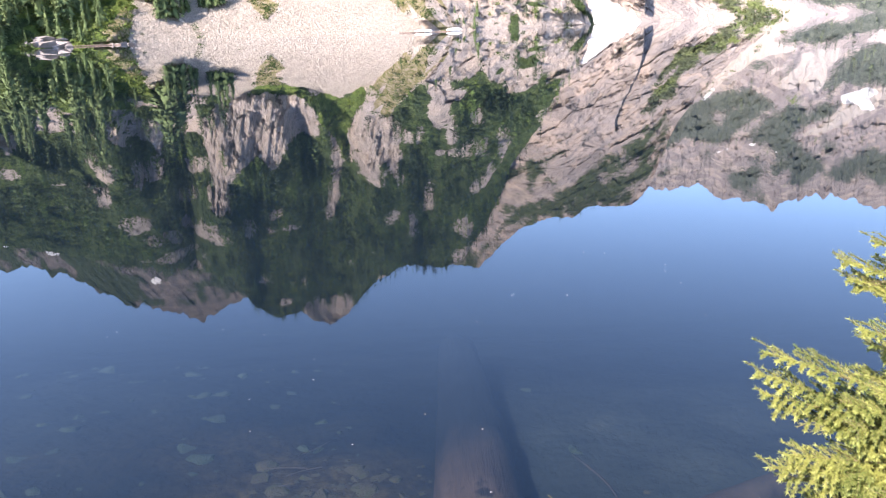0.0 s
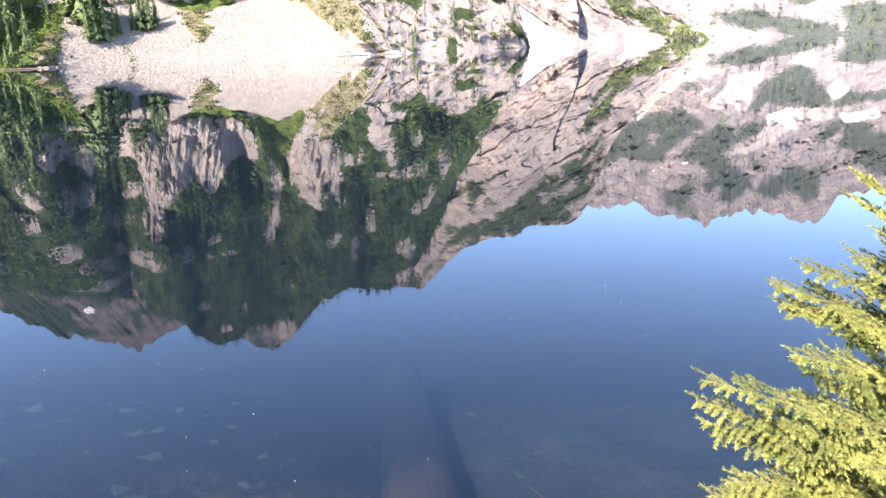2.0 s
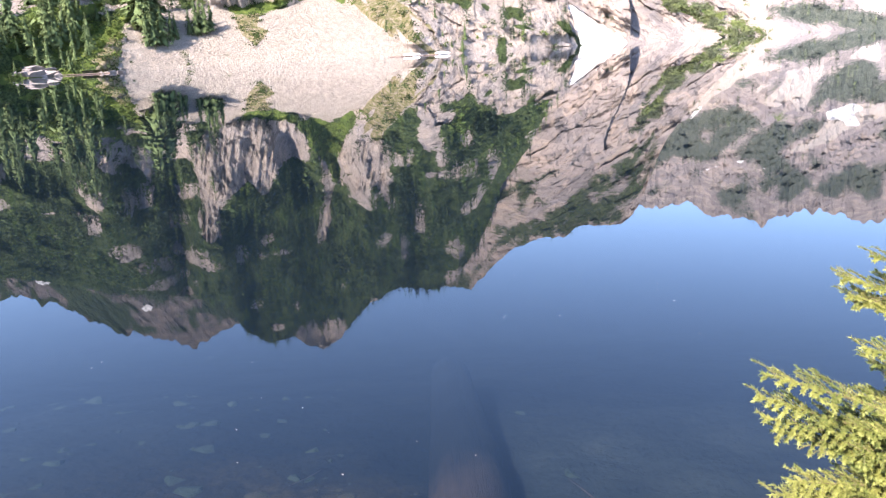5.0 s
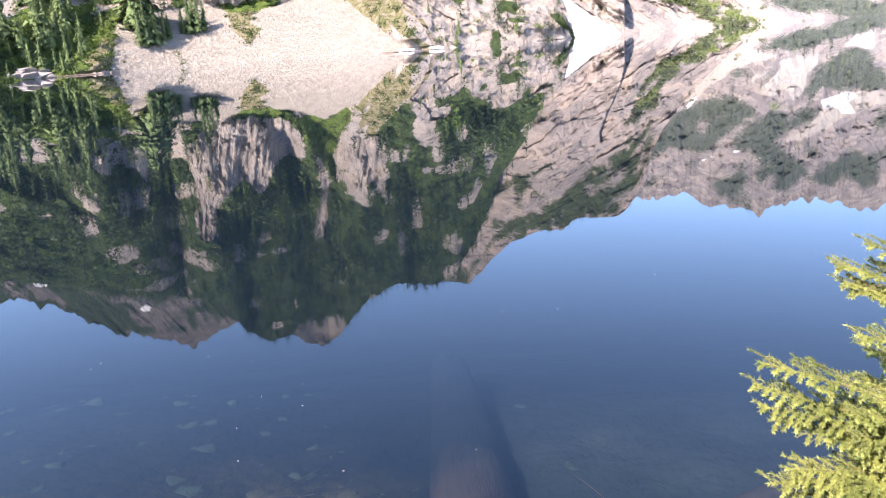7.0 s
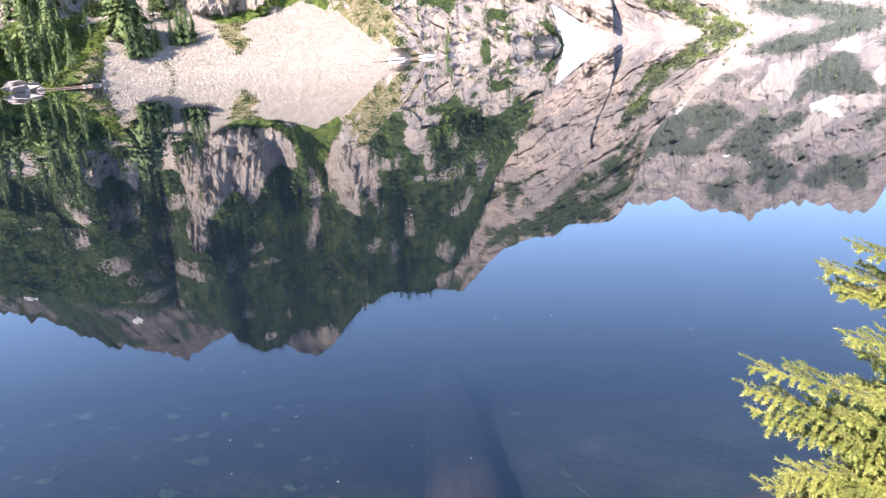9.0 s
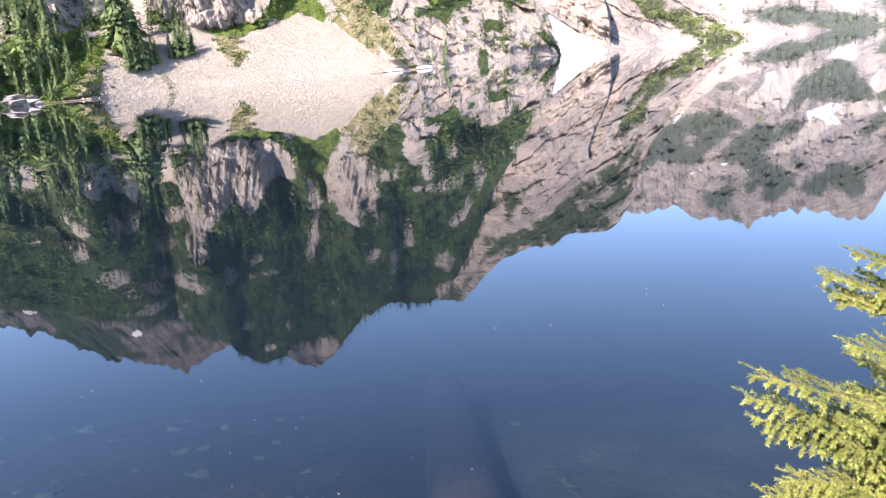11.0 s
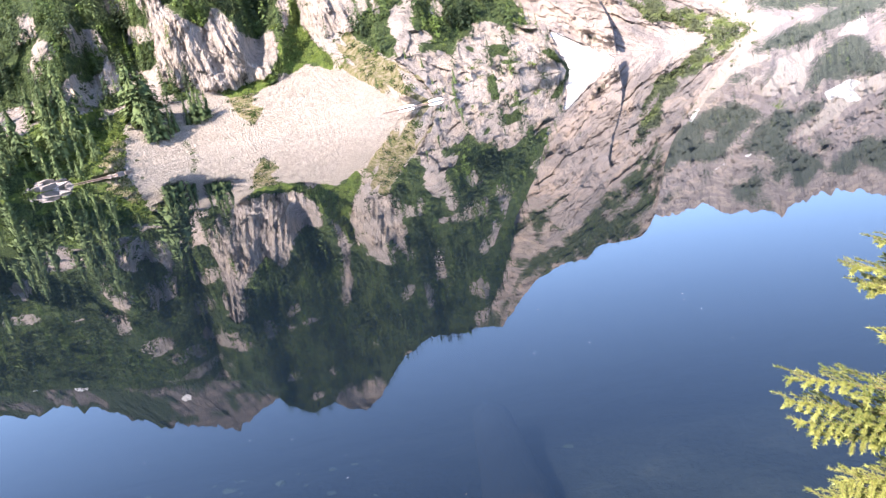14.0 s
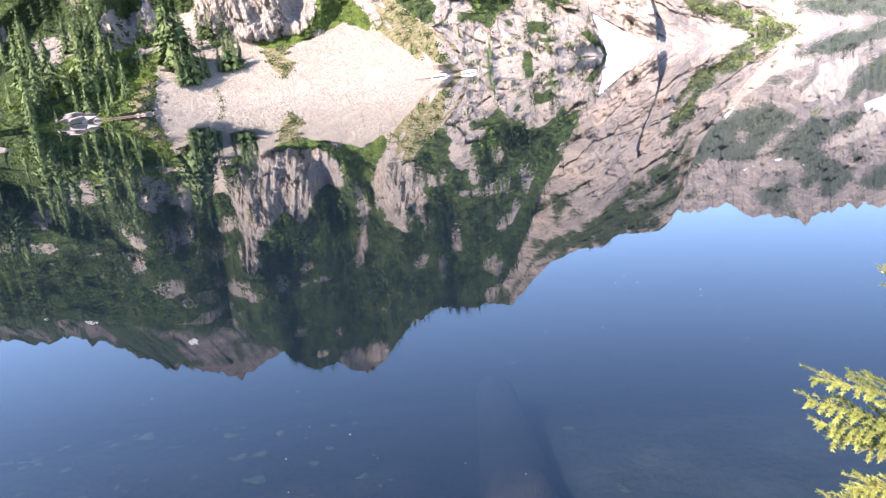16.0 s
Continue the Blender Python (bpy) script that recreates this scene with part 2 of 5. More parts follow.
def make_log():
    m = Nodes("sunken_log")
    grain = m.noise(5.0, 8, 0.75, stretch=(3.2, 0.28, 3.2))
    c = m.ramp(grain, (0.3, (0.09, 0.056, 0.042)), (0.5, (0.18, 0.112, 0.080)), (0.72, (0.25, 0.165, 0.12)))
    c = m.mix(m.span(m.noise(6.5, 7, 0.7, stretch=(1.3, 0.6, 1.3)), 0.56, 0.64), c, (0.035, 0.024, 0.020))
    c = m.mix(m.span(m.noise(2.0, 5), 0.5, 0.7), c, (0.085, 0.062, 0.05))
    # Darkens along its length: light lost in deeper water, put into the colour.
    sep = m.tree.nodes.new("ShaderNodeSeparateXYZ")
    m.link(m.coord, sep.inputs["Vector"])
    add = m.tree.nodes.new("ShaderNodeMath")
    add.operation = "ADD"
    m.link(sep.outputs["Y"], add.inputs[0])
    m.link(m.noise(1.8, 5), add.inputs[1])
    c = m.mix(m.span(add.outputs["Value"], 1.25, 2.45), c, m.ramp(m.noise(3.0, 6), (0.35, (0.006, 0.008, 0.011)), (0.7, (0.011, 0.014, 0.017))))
    m.bump(grain, 0.8, 0.03)
    return m.done(c, 0.9)


MAT_LOG = make_log()


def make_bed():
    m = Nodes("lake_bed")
    # Near-black base colour stands in for light absorbed by the deep water.
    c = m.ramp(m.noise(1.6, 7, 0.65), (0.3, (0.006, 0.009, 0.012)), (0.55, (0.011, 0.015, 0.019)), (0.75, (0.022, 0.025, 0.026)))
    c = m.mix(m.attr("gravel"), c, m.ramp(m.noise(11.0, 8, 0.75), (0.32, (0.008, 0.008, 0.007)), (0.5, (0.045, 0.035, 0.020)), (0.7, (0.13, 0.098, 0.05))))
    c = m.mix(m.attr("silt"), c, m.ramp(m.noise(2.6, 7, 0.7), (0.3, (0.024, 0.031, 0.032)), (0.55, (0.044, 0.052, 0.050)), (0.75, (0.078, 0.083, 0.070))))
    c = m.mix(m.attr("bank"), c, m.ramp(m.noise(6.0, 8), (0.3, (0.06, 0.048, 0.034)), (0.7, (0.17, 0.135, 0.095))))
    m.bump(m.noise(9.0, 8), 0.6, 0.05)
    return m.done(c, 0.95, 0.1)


MAT_BED = make_bed()


def make_water():
    """A still lake: mirror by Fresnel over a clear, slightly blue-green body."""
    m = Nodes("lake_water")
    m.tree.nodes.remove(m.bsdf)
    tex = m.noise(0.9, 3, 0.5, stretch=(1.0, 0.35, 1.0))
    b = m.tree.nodes.new("ShaderNodeBump")
    b.inputs["Strength"].default_value, b.inputs["Distance"].default_value = 0.012, 0.02
    m.link(tex, b.inputs["Height"])
    fres = m.tree.nodes.new("ShaderNodeFresnel")
    fres.inputs["IOR"].default_value = 1.333
    gloss = m.tree.nodes.new("ShaderNodeBsdfGlossy")
    gloss.inputs["Roughness"].default_value = 0.004
    gloss.inputs["Color"].default_value = (0.97, 0.98, 1.0, 1)
    m.link(b.outputs["Normal"], gloss.inputs["Normal"])
    clear = m.tree.nodes.new("ShaderNodeBsdfTransparent")
    clear.inputs["Color"].default_value = (0.27, 0.33, 0.39, 1)
    mix = m.tree.nodes.new("ShaderNodeMixShader")
    m.link(fres.outputs["Fac"], mix.inputs["Fac"])
    murk = m.tree.nodes.new("ShaderNodeBsdfDiffuse")
    murk.inputs["Color"].default_value = (0.003, 0.008, 0.016, 1)
    body = m.tree.nodes.new("ShaderNodeMixShader")
    body.inputs["Fac"].default_value = 0.35
    m.link(clear.outputs["BSDF"], body.inputs[1])
    m.link(murk.outputs["BSDF"], body.inputs[2])
    m.link(body.outputs["Shader"], mix.inputs[1])
    m.link(gloss.outputs["BSDF"], mix.inputs[2])
    m.link(mix.outputs["Shader"], m.out.inputs["Surface"])
    return m.mat


MAT_WATER = make_water()
m_snow = Nodes("old_snow")
m_snow.bump(m_snow.noise(0.8, 6), 0.4, 0.2)
MAT_SNOW = m_snow.done(m_snow.ramp(m_snow.noise(0.4, 6), (0.3, (0.74, 0.72, 0.70)), (0.6, (0.88, 0.88, 0.88))), 0.7)


# ---- mesh helpers ----
def mesh_of(name, verts, faces, material, smooth=False):
    me = bpy.data.meshes.new(name)
    me.from_pydata(np.asarray(verts, dtype=float).tolist(), [], np.asarray(faces).tolist() if isinstance(faces, np.ndarray) else faces)
    me.materials.append(material)
    if smooth:
        me.polygons.foreach_set("use_smooth", [True] * len(me.polygons))
    me.update()
    return me


def part(name, me, parent, label=""):
    ob = new(name, me)
    ob.parent = parent
    if label:
        ob["label"] = label
    return ob


def hashed(xi, yi, seed):
    h = (xi.astype(np.int64) * 374761393 + yi.astype(np.int64) * 668265263 + seed * 974634777) & 0xFFFFFFFF
    h = ((h ^ (h >> 13)) * 1274126177) & 0xFFFFFFFF
    return (h ^ (h >> 16)) / 4294967295.0


def value_noise(x, y, seed):
    xi, yi = np.floor(x), np.floor(y)
    fx, fy = x - xi, y - yi
    fx, fy = fx * fx * (3 - 2 * fx), fy * fy * (3 - 2 * fy)
    a, b = hashed(xi, yi, seed), hashed(xi + 1, yi, seed)
    c, d = hashed(xi, yi + 1, seed), hashed(xi + 1, yi + 1, seed)
    return (a * (1 - fx) + b * fx) * (1 - fy) + (c * (1 - fx) + d * fx) * fy


def fbm(x, y, octaves, seed, gain=0.5):
    x, y = np.asarray(x, float), np.asarray(y, float)
    total, amp, s = np.zeros(np.broadcast(x, y).shape), 1.0, 0.0
    for k in range(octaves):
        total += amp * value_noise(x * 2.03 ** k + 17.3 * k, y * 2.03 ** k - 9.1 * k, seed + k)
        s += amp
        amp *= gain
    return total / s


def facets(x, z, wide, tall, seed, tilt=0.5):
    """Broken planes: each jittered cell has its own height (0 to 1) and its own slant."""
    x, z = x / wide, z / tall
    xi, zi = np.floor(x), np.floor(z)
    best, value = np.full(x.shape, 9.0), np.zeros(x.shape)
    for dx in (-1, 0, 1):
        for dz in (-1, 0, 1):
            cx, cz = xi + dx, zi + dz
            ox = x - cx - hashed(cx, cz, seed)
            oz = z - cz - hashed(cx, cz, seed + 1)
            far_off = ox * ox + oz * oz
            v = hashed(cx, cz, seed + 2) + tilt * 4 * ((hashed(cx, cz, seed + 3) - 0.5) * ox + (hashed(cx, cz, seed + 4) - 0.5) * oz)
            value = np.where(far_off < best, v, value)
            best = np.minimum(best, far_off)
    return value


def inside(az, e, poly):
    """Whether points lie in a polygon of (azimuth, rise)."""
    hit = np.zeros(az.shape, bool)
    n = len(poly)
    for i in range(n):
        (x0, y0), (x1, y1) = poly[i], poly[(i + 1) % n]
        cond = (y0 > e) != (y1 > e)
        hit ^= cond & (az < (x1 - x0) * (e - y0) / (y1 - y0 + 1e-12) + x0)
    return hit


SHORE_AZ = (-45, -30, -24, -17, -8, -1.5, 3, 14, 23, 32, 48)
SHORE_D = (140, 146, 152, 172, 176, 158, 172, 218, 250, 305, 340)


def shore(az):
    return np.mean([np.interp(az + k, SHORE_AZ, SHORE_D) for k in (-3, -2, -1, 0, 1, 2, 3)], axis=0)


class Side:
    """One mountain side, a sheet over (azimuth in degrees, rise), where rise is (height + EYE) / distance from the near shore.
    crest: its upper edge; steep(az, e): tangent of the slope there; relief(az, e, x, z): metres that it stands back."""

    def __init__(self, az0, az1, cols, rows, crest, start, steep, relief, jag=0.004, seed=1, blur=5):
        self.az0, self.az1, self.cols, self.rows = az0, az1, cols, rows
        az = np.linspace(az0, az1, cols)
        top = np.interp(az, [p[0] for p in crest], [p[1] for p in crest])
        top = top + jag * (fbm(az * 2.2, az * 0, 4, seed) - 0.5) * 2
        d0 = start(az)
        low = EYE / d0
        top = np.maximum(top, low + 0.0005)
        u = np.linspace(0, 1, rows)
        e = low[None] + (top - low)[None] * u[:, None]
        A = np.broadcast_to(az, e.shape)
        t = np.maximum(steep(A, e), e + 0.14)
        k = 18
        ker = np.ones(2 * k + 1) / (2 * k + 1)
        t = np.array([np.convolve(np.pad(r, k, mode="edge"), ker, mode="valid") for r in t])
        rate = 1 / (t - e)
        lnd = np.zeros_like(e)
        lnd[1:] = np.cumsum((rate[1:] + rate[:-1]) / 2 * np.diff(e, axis=0), axis=0)
        d = d0[None] * np.exp(lnd)
        ramp = np.clip(u[:, None] * rows / 6.0, 0, 1)
        d = d + relief(A, e, np.radians(A) * d, e * d) * ramp
        self.az, self.e, self.d, self.blur = A, e, d, blur

    def build(self, name, material, attrs):
        az, e, d = self.az, self.e, self.d
        z = e * d - EYE
        # a foot that goes under the lake, and a back beyond the crest
        foot_d, foot_z = d[0] - 6, np.full(d.shape[1], -4.0)
        back_d, back_z = d[-1] * 1.25 + 20, z[-1] * 0.72
        D = np.vstack([foot_d, d, back_d])
        Z = np.vstack([foot_z, z, back_z])
        R = np.radians(np.vstack([az[0], az, az[-1]]))
        co = np.stack([D * np.sin(R), D * np.cos(R), Z], -1).reshape(-1, 3)
        rows, cols = D.shape
        idx = np.arange(rows * cols).reshape(rows, cols)
        faces = np.stack([idx[:-1, :-1], idx[:-1, 1:], idx[1:, 1:], idx[1:, :-1]], -1).reshape(-1, 4)
        me = mesh_of(name, co, faces, material)
        for key, val in attrs.items():
            val = soften(val, {"wood": self.blur, "grass": 3, "dry": 1, "snow": self.blur // 3, "rubble": 2}.get(key, 1))
            val = np.vstack([val[0], val, val[-1]]).astype(np.float32).ravel()
            at = me.attributes.new(key, "FLOAT", "POINT")
            at.data.foreach_set("value", val)
        return tagged(new(name, me), kind="structure")

    def at(self, az, u):
        """The place at an azimuth and a share u of the way from shore to crest."""
        i = (az - self.az0) / (self.az1 - self.az0) * (self.cols - 1)
        j = np.clip(u, 0, 1) * (self.rows - 1)
        i, j = np.clip(np.round(i).astype(int), 0, self.cols - 1), np.round(j).astype(int)
        d, e, a = self.d[j, i], self.e[j, i], np.radians(self.az[j, i])
        return np.stack([d * np.sin(a), d * np.cos(a), e * d - EYE], -1), j, i


# ---- regions of the mountain sides: (azimuth, rise) ----
TALUS = [(-22.1, 0.0), (-21.5, 0.032), (-21.2, 0.059), (-20.3, 0.070), (-15.2, 0.078), (-13.7, 0.070), (-10.7, 0.071), (-9.7, 0.074), (-8.1, 0.088), (-5.7, 0.073), (-3.8, 0.048), (-1.4, 0.013), (-0.9, 0.0)]
GREEN_TIP = [(-15.5, 0.077), (-14.0, 0.073), (-13.5, 0.042), (-12.6, 0.029), (-11.8, 0.036), (-11.4, 0.047), (-12.2, 0.055), (-12.0, 0.063), (-10.2, 0.076), (-10.1, 0.088), (-11.0, 0.081), (-13.0, 0.075)]
MEADOW = [(-9.9, 0.090), (-9.7, 0.066), (-9.5, 0.088), (-9.1, 0.079), (-7.6, 0.087), (-6.0, 0.074), (-5.7, 0.087), (-6.8, 0.106), (-7.5, 0.130), (-7.5, 0.172), (-7.9, 0.172), (-8.5, 0.137), (-9.3, 0.120), (-9.7, 0.105)]
CLIFF = [(-18.0, 0.105), (-16.9, 0.094), (-15.9, 0.083), (-14.1, 0.076), (-13.0, 0.073), (-11.0, 0.079), (-10.1, 0.090), (-9.7, 0.112), (-9.4, 0.124), (-9.7, 0.134), (-10.3, 0.130), (-11.2, 0.128), (-12.0, 0.146), (-12.6, 0.172), (-13.4, 0.176), (-14.0, 0.150), (-15.0, 0.166), (-15.8, 0.175), (-16.7, 0.193), (-16.7, 0.225), (-17.3, 0.231), (-18.0, 0.220), (-17.9, 0.187), (-17.3, 0.167), (-17.9, 0.134)]
CREST_ROCK = [(-12.0, 0.372), (-11.4, 0.358), (-9.8, 0.360), (-8.2, 0.352), (-7.6, 0.375), (-9.2, 0.41), (-11.4, 0.41)]
CLIFF_LEFT = [(-25.2, 0.105), (-24.4, 0.140), (-22.9, 0.180), (-21.0, 0.175), (-20.6, 0.130), (-21.3, 0.100), (-23.0, 0.088), (-24.6, 0.095)]
STREAKS = ([(-17.5, 0.145), (-16.2, 0.150), (-16.7, 0.227), (-17.7, 0.224)], [(-8.4, 0.140), (-7.7, 0.146), (-8.2, 0.187), (-8.5, 0.218), (-9.0, 0.247), (-9.7, 0.245), (-9.4, 0.214), (-8.8, 0.177)])
ROCK_RIGHT = [(-7.9, 0.138), (-7.4, 0.117), (-6.6, 0.105), (-5.4, 0.119), (-4.1, 0.113), (-3.6, 0.121), (-3.6, 0.159), (-3.7, 0.200), (-4.4, 0.190), (-4.9, 0.172), (-6.1, 0.188), (-6.4, 0.178), (-6.4, 0.150), (-7.1, 0.157), (-7.7, 0.150)]
OCHRE = [(-7.7, 0.102), (-5.7, 0.074), (-1.4, 0.015), (-0.9, 0.0), (1.6, 0.0), (0.1, 0.044), (-2.4, 0.082), (-4.4, 0.114)]
ROCKS_SHORE = [(-1.4, 0.073), (1.6, 0.0), (10.8, 0.0), (9.2, 0.072), (7.1, 0.075), (5.2, 0.093), (2.9, 0.069), (0.9, 0.098), (-0.8, 0.101)]
SNOW_FAN = [(9.9, 0.060), (10.5, 0.020), (11.0, 0.0), (14.3, 0.0), (14.2, 0.008), (13.2, 0.021), (11.9, 0.036)]
WOOD_WALL = [(3.9, 0.228), (6.4, 0.171), (8.8, 0.214), (11.5, 0.189), (14.5, 0.179), (13.0, 0.230), (8.1, 0.252), (4.5, 0.269)]
WALL_FLANK = [(9.5, 0.215), (11.5, 0.175), (12.6, 0.150), (14.0, 0.125), (15.4, 0.100), (16.6, 0.110), (16.3, 0.150), (15.3, 0.200), (13.5, 0.235), (10.5, 0.238)]
BUSH = [(14.4, 0.115), (15.2, 0.077), (16.9, 0.043), (19.3, 0.022), (21.0, 0.004), (23.2, 0.004), (21.5, 0.026), (20.0, 0.034), (18.5, 0.048), (17.2, 0.069), (16.4, 0.090), (15.4, 0.112)]
SCREES = ([(22.9, 0.0), (21.2, 0.017), (20.1, 0.031), (19.6, 0.057), (18.9, 0.082), (18.2, 0.100), (18.8, 0.096), (20.2, 0.073), (21.8, 0.056), (23.0, 0.047), (24.8, 0.045), (23.6, 0.038), (22.7, 0.035), (23.7, 0.020), (26.5, 0.0)],
          [(22.5, 0.072), (23.3, 0.062), (24.0, 0.055), (23.7, 0.064), (22.8, 0.075)],
          [(24.8, 0.049), (25.5, 0.044), (26.9, 0.044), (27.1, 0.055), (26.1, 0.063), (26.2, 0.084), (25.7, 0.097), (25.1, 0.082), (24.4, 0.088), (23.5, 0.093), (23.3, 0.084), (24.4, 0.064)],
          [(24.6, 0.148), (26.3, 0.128), (27.0, 0.117), (27.3, 0.100), (28.3, 0.090), (29.6, 0.090), (31.5, 0.086), (31.5, 0.098), (29.2, 0.108), (28.6, 0.118), (27.4, 0.132), (25.9, 0.145)],
          [(30.6, 0.066), (31.5, 0.048), (32.2, 0.069), (31.4, 0.079)],
          [(29.0, 0.025), (30.0, 0.018), (30.2, 0.044), (29.6, 0.040), (28.0, 0.036)])
SNOWS = ([(27.1, 0.099), (28.0, 0.095), (28.8, 0.088), (29.6, 0.092), (28.9, 0.101), (29.3, 0.113), (28.5, 0.116), (28.2, 0.108), (27.4, 0.108)], [(28.8, 0.030), (30.0, 0.022), (30.1, 0.041), (29.5, 0.036)],
         [(19.0, 0.171), (19.4, 0.167), (20.5, 0.1605), (20.55, 0.162), (19.6, 0.169)], [(21.5, 0.158), (22.2, 0.1555), (22.2, 0.158), (21.6, 0.160)], [(18.4, 0.103), (19.0, 0.086), (19.3, 0.085), (18.7, 0.103)],
         [(23.4, 0.167), (23.9, 0.165), (23.9, 0.167), (23.5, 0.169)], [(31.6, 0.094), (33.7, 0.088), (34.0, 0.097), (32.2, 0.103)])
WOOD_FAR = ([(19.4, 0.086), (20.8, 0.065), (22.2, 0.055), (23.6, 0.051), (22.5, 0.071), (21.7, 0.078), (19.9, 0.091)],
            [(23.1, 0.080), (24.2, 0.056), (24.6, 0.054), (23.6, 0.081)],
            [(16.1, 0.141), (17.8, 0.107), (19.1, 0.097), (21.6, 0.082), (22.8, 0.099), (25.1, 0.112), (25.1, 0.097), (26.0, 0.098), (27.2, 0.100), (26.9, 0.117), (24.5, 0.148), (25.5, 0.158), (23.3, 0.164), (21.5, 0.148), (19.2, 0.158), (17.5, 0.148), (15.0, 0.172), (13.2, 0.180)],
            [(26.1, 0.084), (26.2, 0.064), (27.1, 0.056), (27.5, 0.037), (29.8, 0.039), (30.1, 0.060), (33.1, 0.066), (40.0, 0.060), (40.0, 0.084), (33.2, 0.079), (30.7, 0.089), (28.9, 0.090), (27.3, 0.082), (27.0, 0.097), (26.2, 0.096)],
            [(22.8, 0.036), (24.1, 0.024), (26.3, 0.012), (30.0, 0.0), (45.0, 0.0), (45.0, 0.037), (31.0, 0.036), (30.3, 0.018), (29.0, 0.025), (27.3, 0.031), (25.5, 0.038)],
            [(30.2, 0.128), (30.8, 0.092), (33.4, 0.104), (40.0, 0.100), (40.0, 0.150), (33.9, 0.156), (32.2, 0.151), (31.6, 0.127)],
            [(23.0, 0.170), (24.8, 0.156), (26.1, 0.169), (28.2, 0.166), (31.0, 0.169), (30.6, 0.205), (28.0, 0.203), (26.3, 0.187), (25.6, 0.197), (23.4, 0.191)],
            [(20.2, 0.192), (22.5, 0.182), (23.2, 0.230), (21.0, 0.223)])
MEADOW_FAR = [(22.9, 0.098), (23.5, 0.095), (25.0, 0.090), (25.3, 0.101), (25.1, 0.111), (23.1, 0.109)]
LEDGES = [(-27.7, 0.091, 1.67, 0.014), (-30.2, 0.112, 0.92, 0.014), (-25.5, 0.140, 0.58, 0.015), (-25.1, 0.188, 0.92, 0.012), (-23.2, 0.228, 2.0, 0.010), (-22.6, 0.166, 0.67, 0.019), (-21.4, 0.161, 1.08, 0.015), (-19.5, 0.194, 1.08, 0.009), (-20.6, 0.250, 0.83, 0.008), (-19.7, 0.232, 0.58, 0.010), (-18.4, 0.247, 1.42, 0.010),
          (-15.3, 0.250, 0.92, 0.012), (-13.3, 0.236, 0.9, 0.006), (-17.2, 0.263, 1.67, 0.006), (-14.6, 0.325, 0.75, 0.007), (-21.5, 0.112, 0.58, 0.009)]
LEDGES_RIGHT = [(-1.6, 0.224, 0.5, 0.023), (-3.0, 0.250, 0.5, 0.012), (1.1, 0.267, 1.25, 0.015), (1.5, 0.309, 2.08, 0.014), (0.4, 0.137, 0.67, 0.019), (4.2, 0.152, 0.58, 0.019), (-0.5, 0.110, 1.25, 0.019), (2.4, 0.120, 0.6, 0.014), (-2.0, 0.135, 0.5, 0.012)]

CREST_NEAR = [(-45, 0.20), (-36, 0.215), (-30.8, 0.236), (-24.3, 0.280), (-20.5, 0.293), (-16.9, 0.314), (-15.5, 0.360), (-14.0, 0.380), (-12.1, 0.375), (-11.2, 0.389), (-9.7, 0.398), (-8.4, 0.385), (-7.5, 0.363), (-6.0, 0.339), (-3.5, 0.318), (-0.7, 0.326), (1.0, 0.312), (2.9, 0.262), (3.9, 0.226), (4.8, 0.183), (6.9, 0.134), (8.2, 0.092), (9.7, 0.050), (10.5, 0.012), (11, 0.0)]
CREST_BACK = [(-45, 0.23), (-34.8, 0.245), (-31.7, 0.267), (-30.2, 0.264), (-28.0, 0.283), (-26.5, 0.306), (-24.9, 0.328), (-21.9, 0.346), (-19.4, 0.370), (-18.5, 0.366), (-16.4, 0.346), (-13, 0.30)]
CREST_WALL = [(-4, 0.200), (-0.7, 0.318), (2.1, 0.327), (4.3, 0.289), (5.8, 0.268), (8.1, 0.256), (9.4, 0.257), (10.8, 0.240), (13.8, 0.239), (15.1, 0.214), (16.3, 0.150), (17.5, 0.112), (19.0, 0.080), (20.8, 0.046), (22.8, 0.019), (23.5, 0.008), (24, 0.0)]
CREST_FAR = [(11, 0.17), (15.1, 0.212), (16.7, 0.219), (18.4, 0.208), (20.5, 0.227), (22.3, 0.226), (23.6, 0.237), (24.7, 0.228), (26.0, 0.215), (28.2, 0.217), (30.6, 0.228), (31.4, 0.215), (32.0, 0.191), (34.4, 0.183), (40, 0.20), (48, 0.15)]


def wobble(az, e, seed, a=0.35, b=0.006):
    """Region edges, made uneven."""
    return az + a * 2 * (fbm(az * 1.7, e * 60, 3, seed) - 0.5), e + b * 2 * (fbm(az * 1.9 + 40, e * 70, 3, seed + 9) - 0.5)


def ribs(x, z, wide, tall, seed):
    n = fbm(x / wide + 0.5 * fbm(x / wide, z / tall, 2, seed + 3), z / tall, 4, seed)
    return 1 - np.abs(2 * n - 1) * 1.6


def soften(mask, k):
    """A mask with its edges blurred over k cells."""
    a = np.asarray(mask, float)
    for _ in range(2):
        for axis in (0, 1):
            pad = [(k + 1, k) if q == axis else (0, 0) for q in (0, 1)]
            c = np.cumsum(np.pad(a, pad, mode="edge"), axis=axis)
            n = a.shape[axis]
            a = (np.take(c, range(2 * k + 1, n + 2 * k + 1), axis=axis) - np.take(c, range(0, n), axis=axis)) / (2 * k + 1)
    return a


# near forested side
def near_steep(az, e):
    t = 0.50 + 0.5 * e
    w = wobble(az, e, 5, 0.3, 0.004)
    t = np.where(inside(*w, CLIFF), 2.6, t)
    t = np.where(inside(*w, ROCK_RIGHT) | inside(*w, CLIFF_LEFT), 1.6, t)
    t = np.where(inside(az, e, TALUS), 0.62, t)
    return t


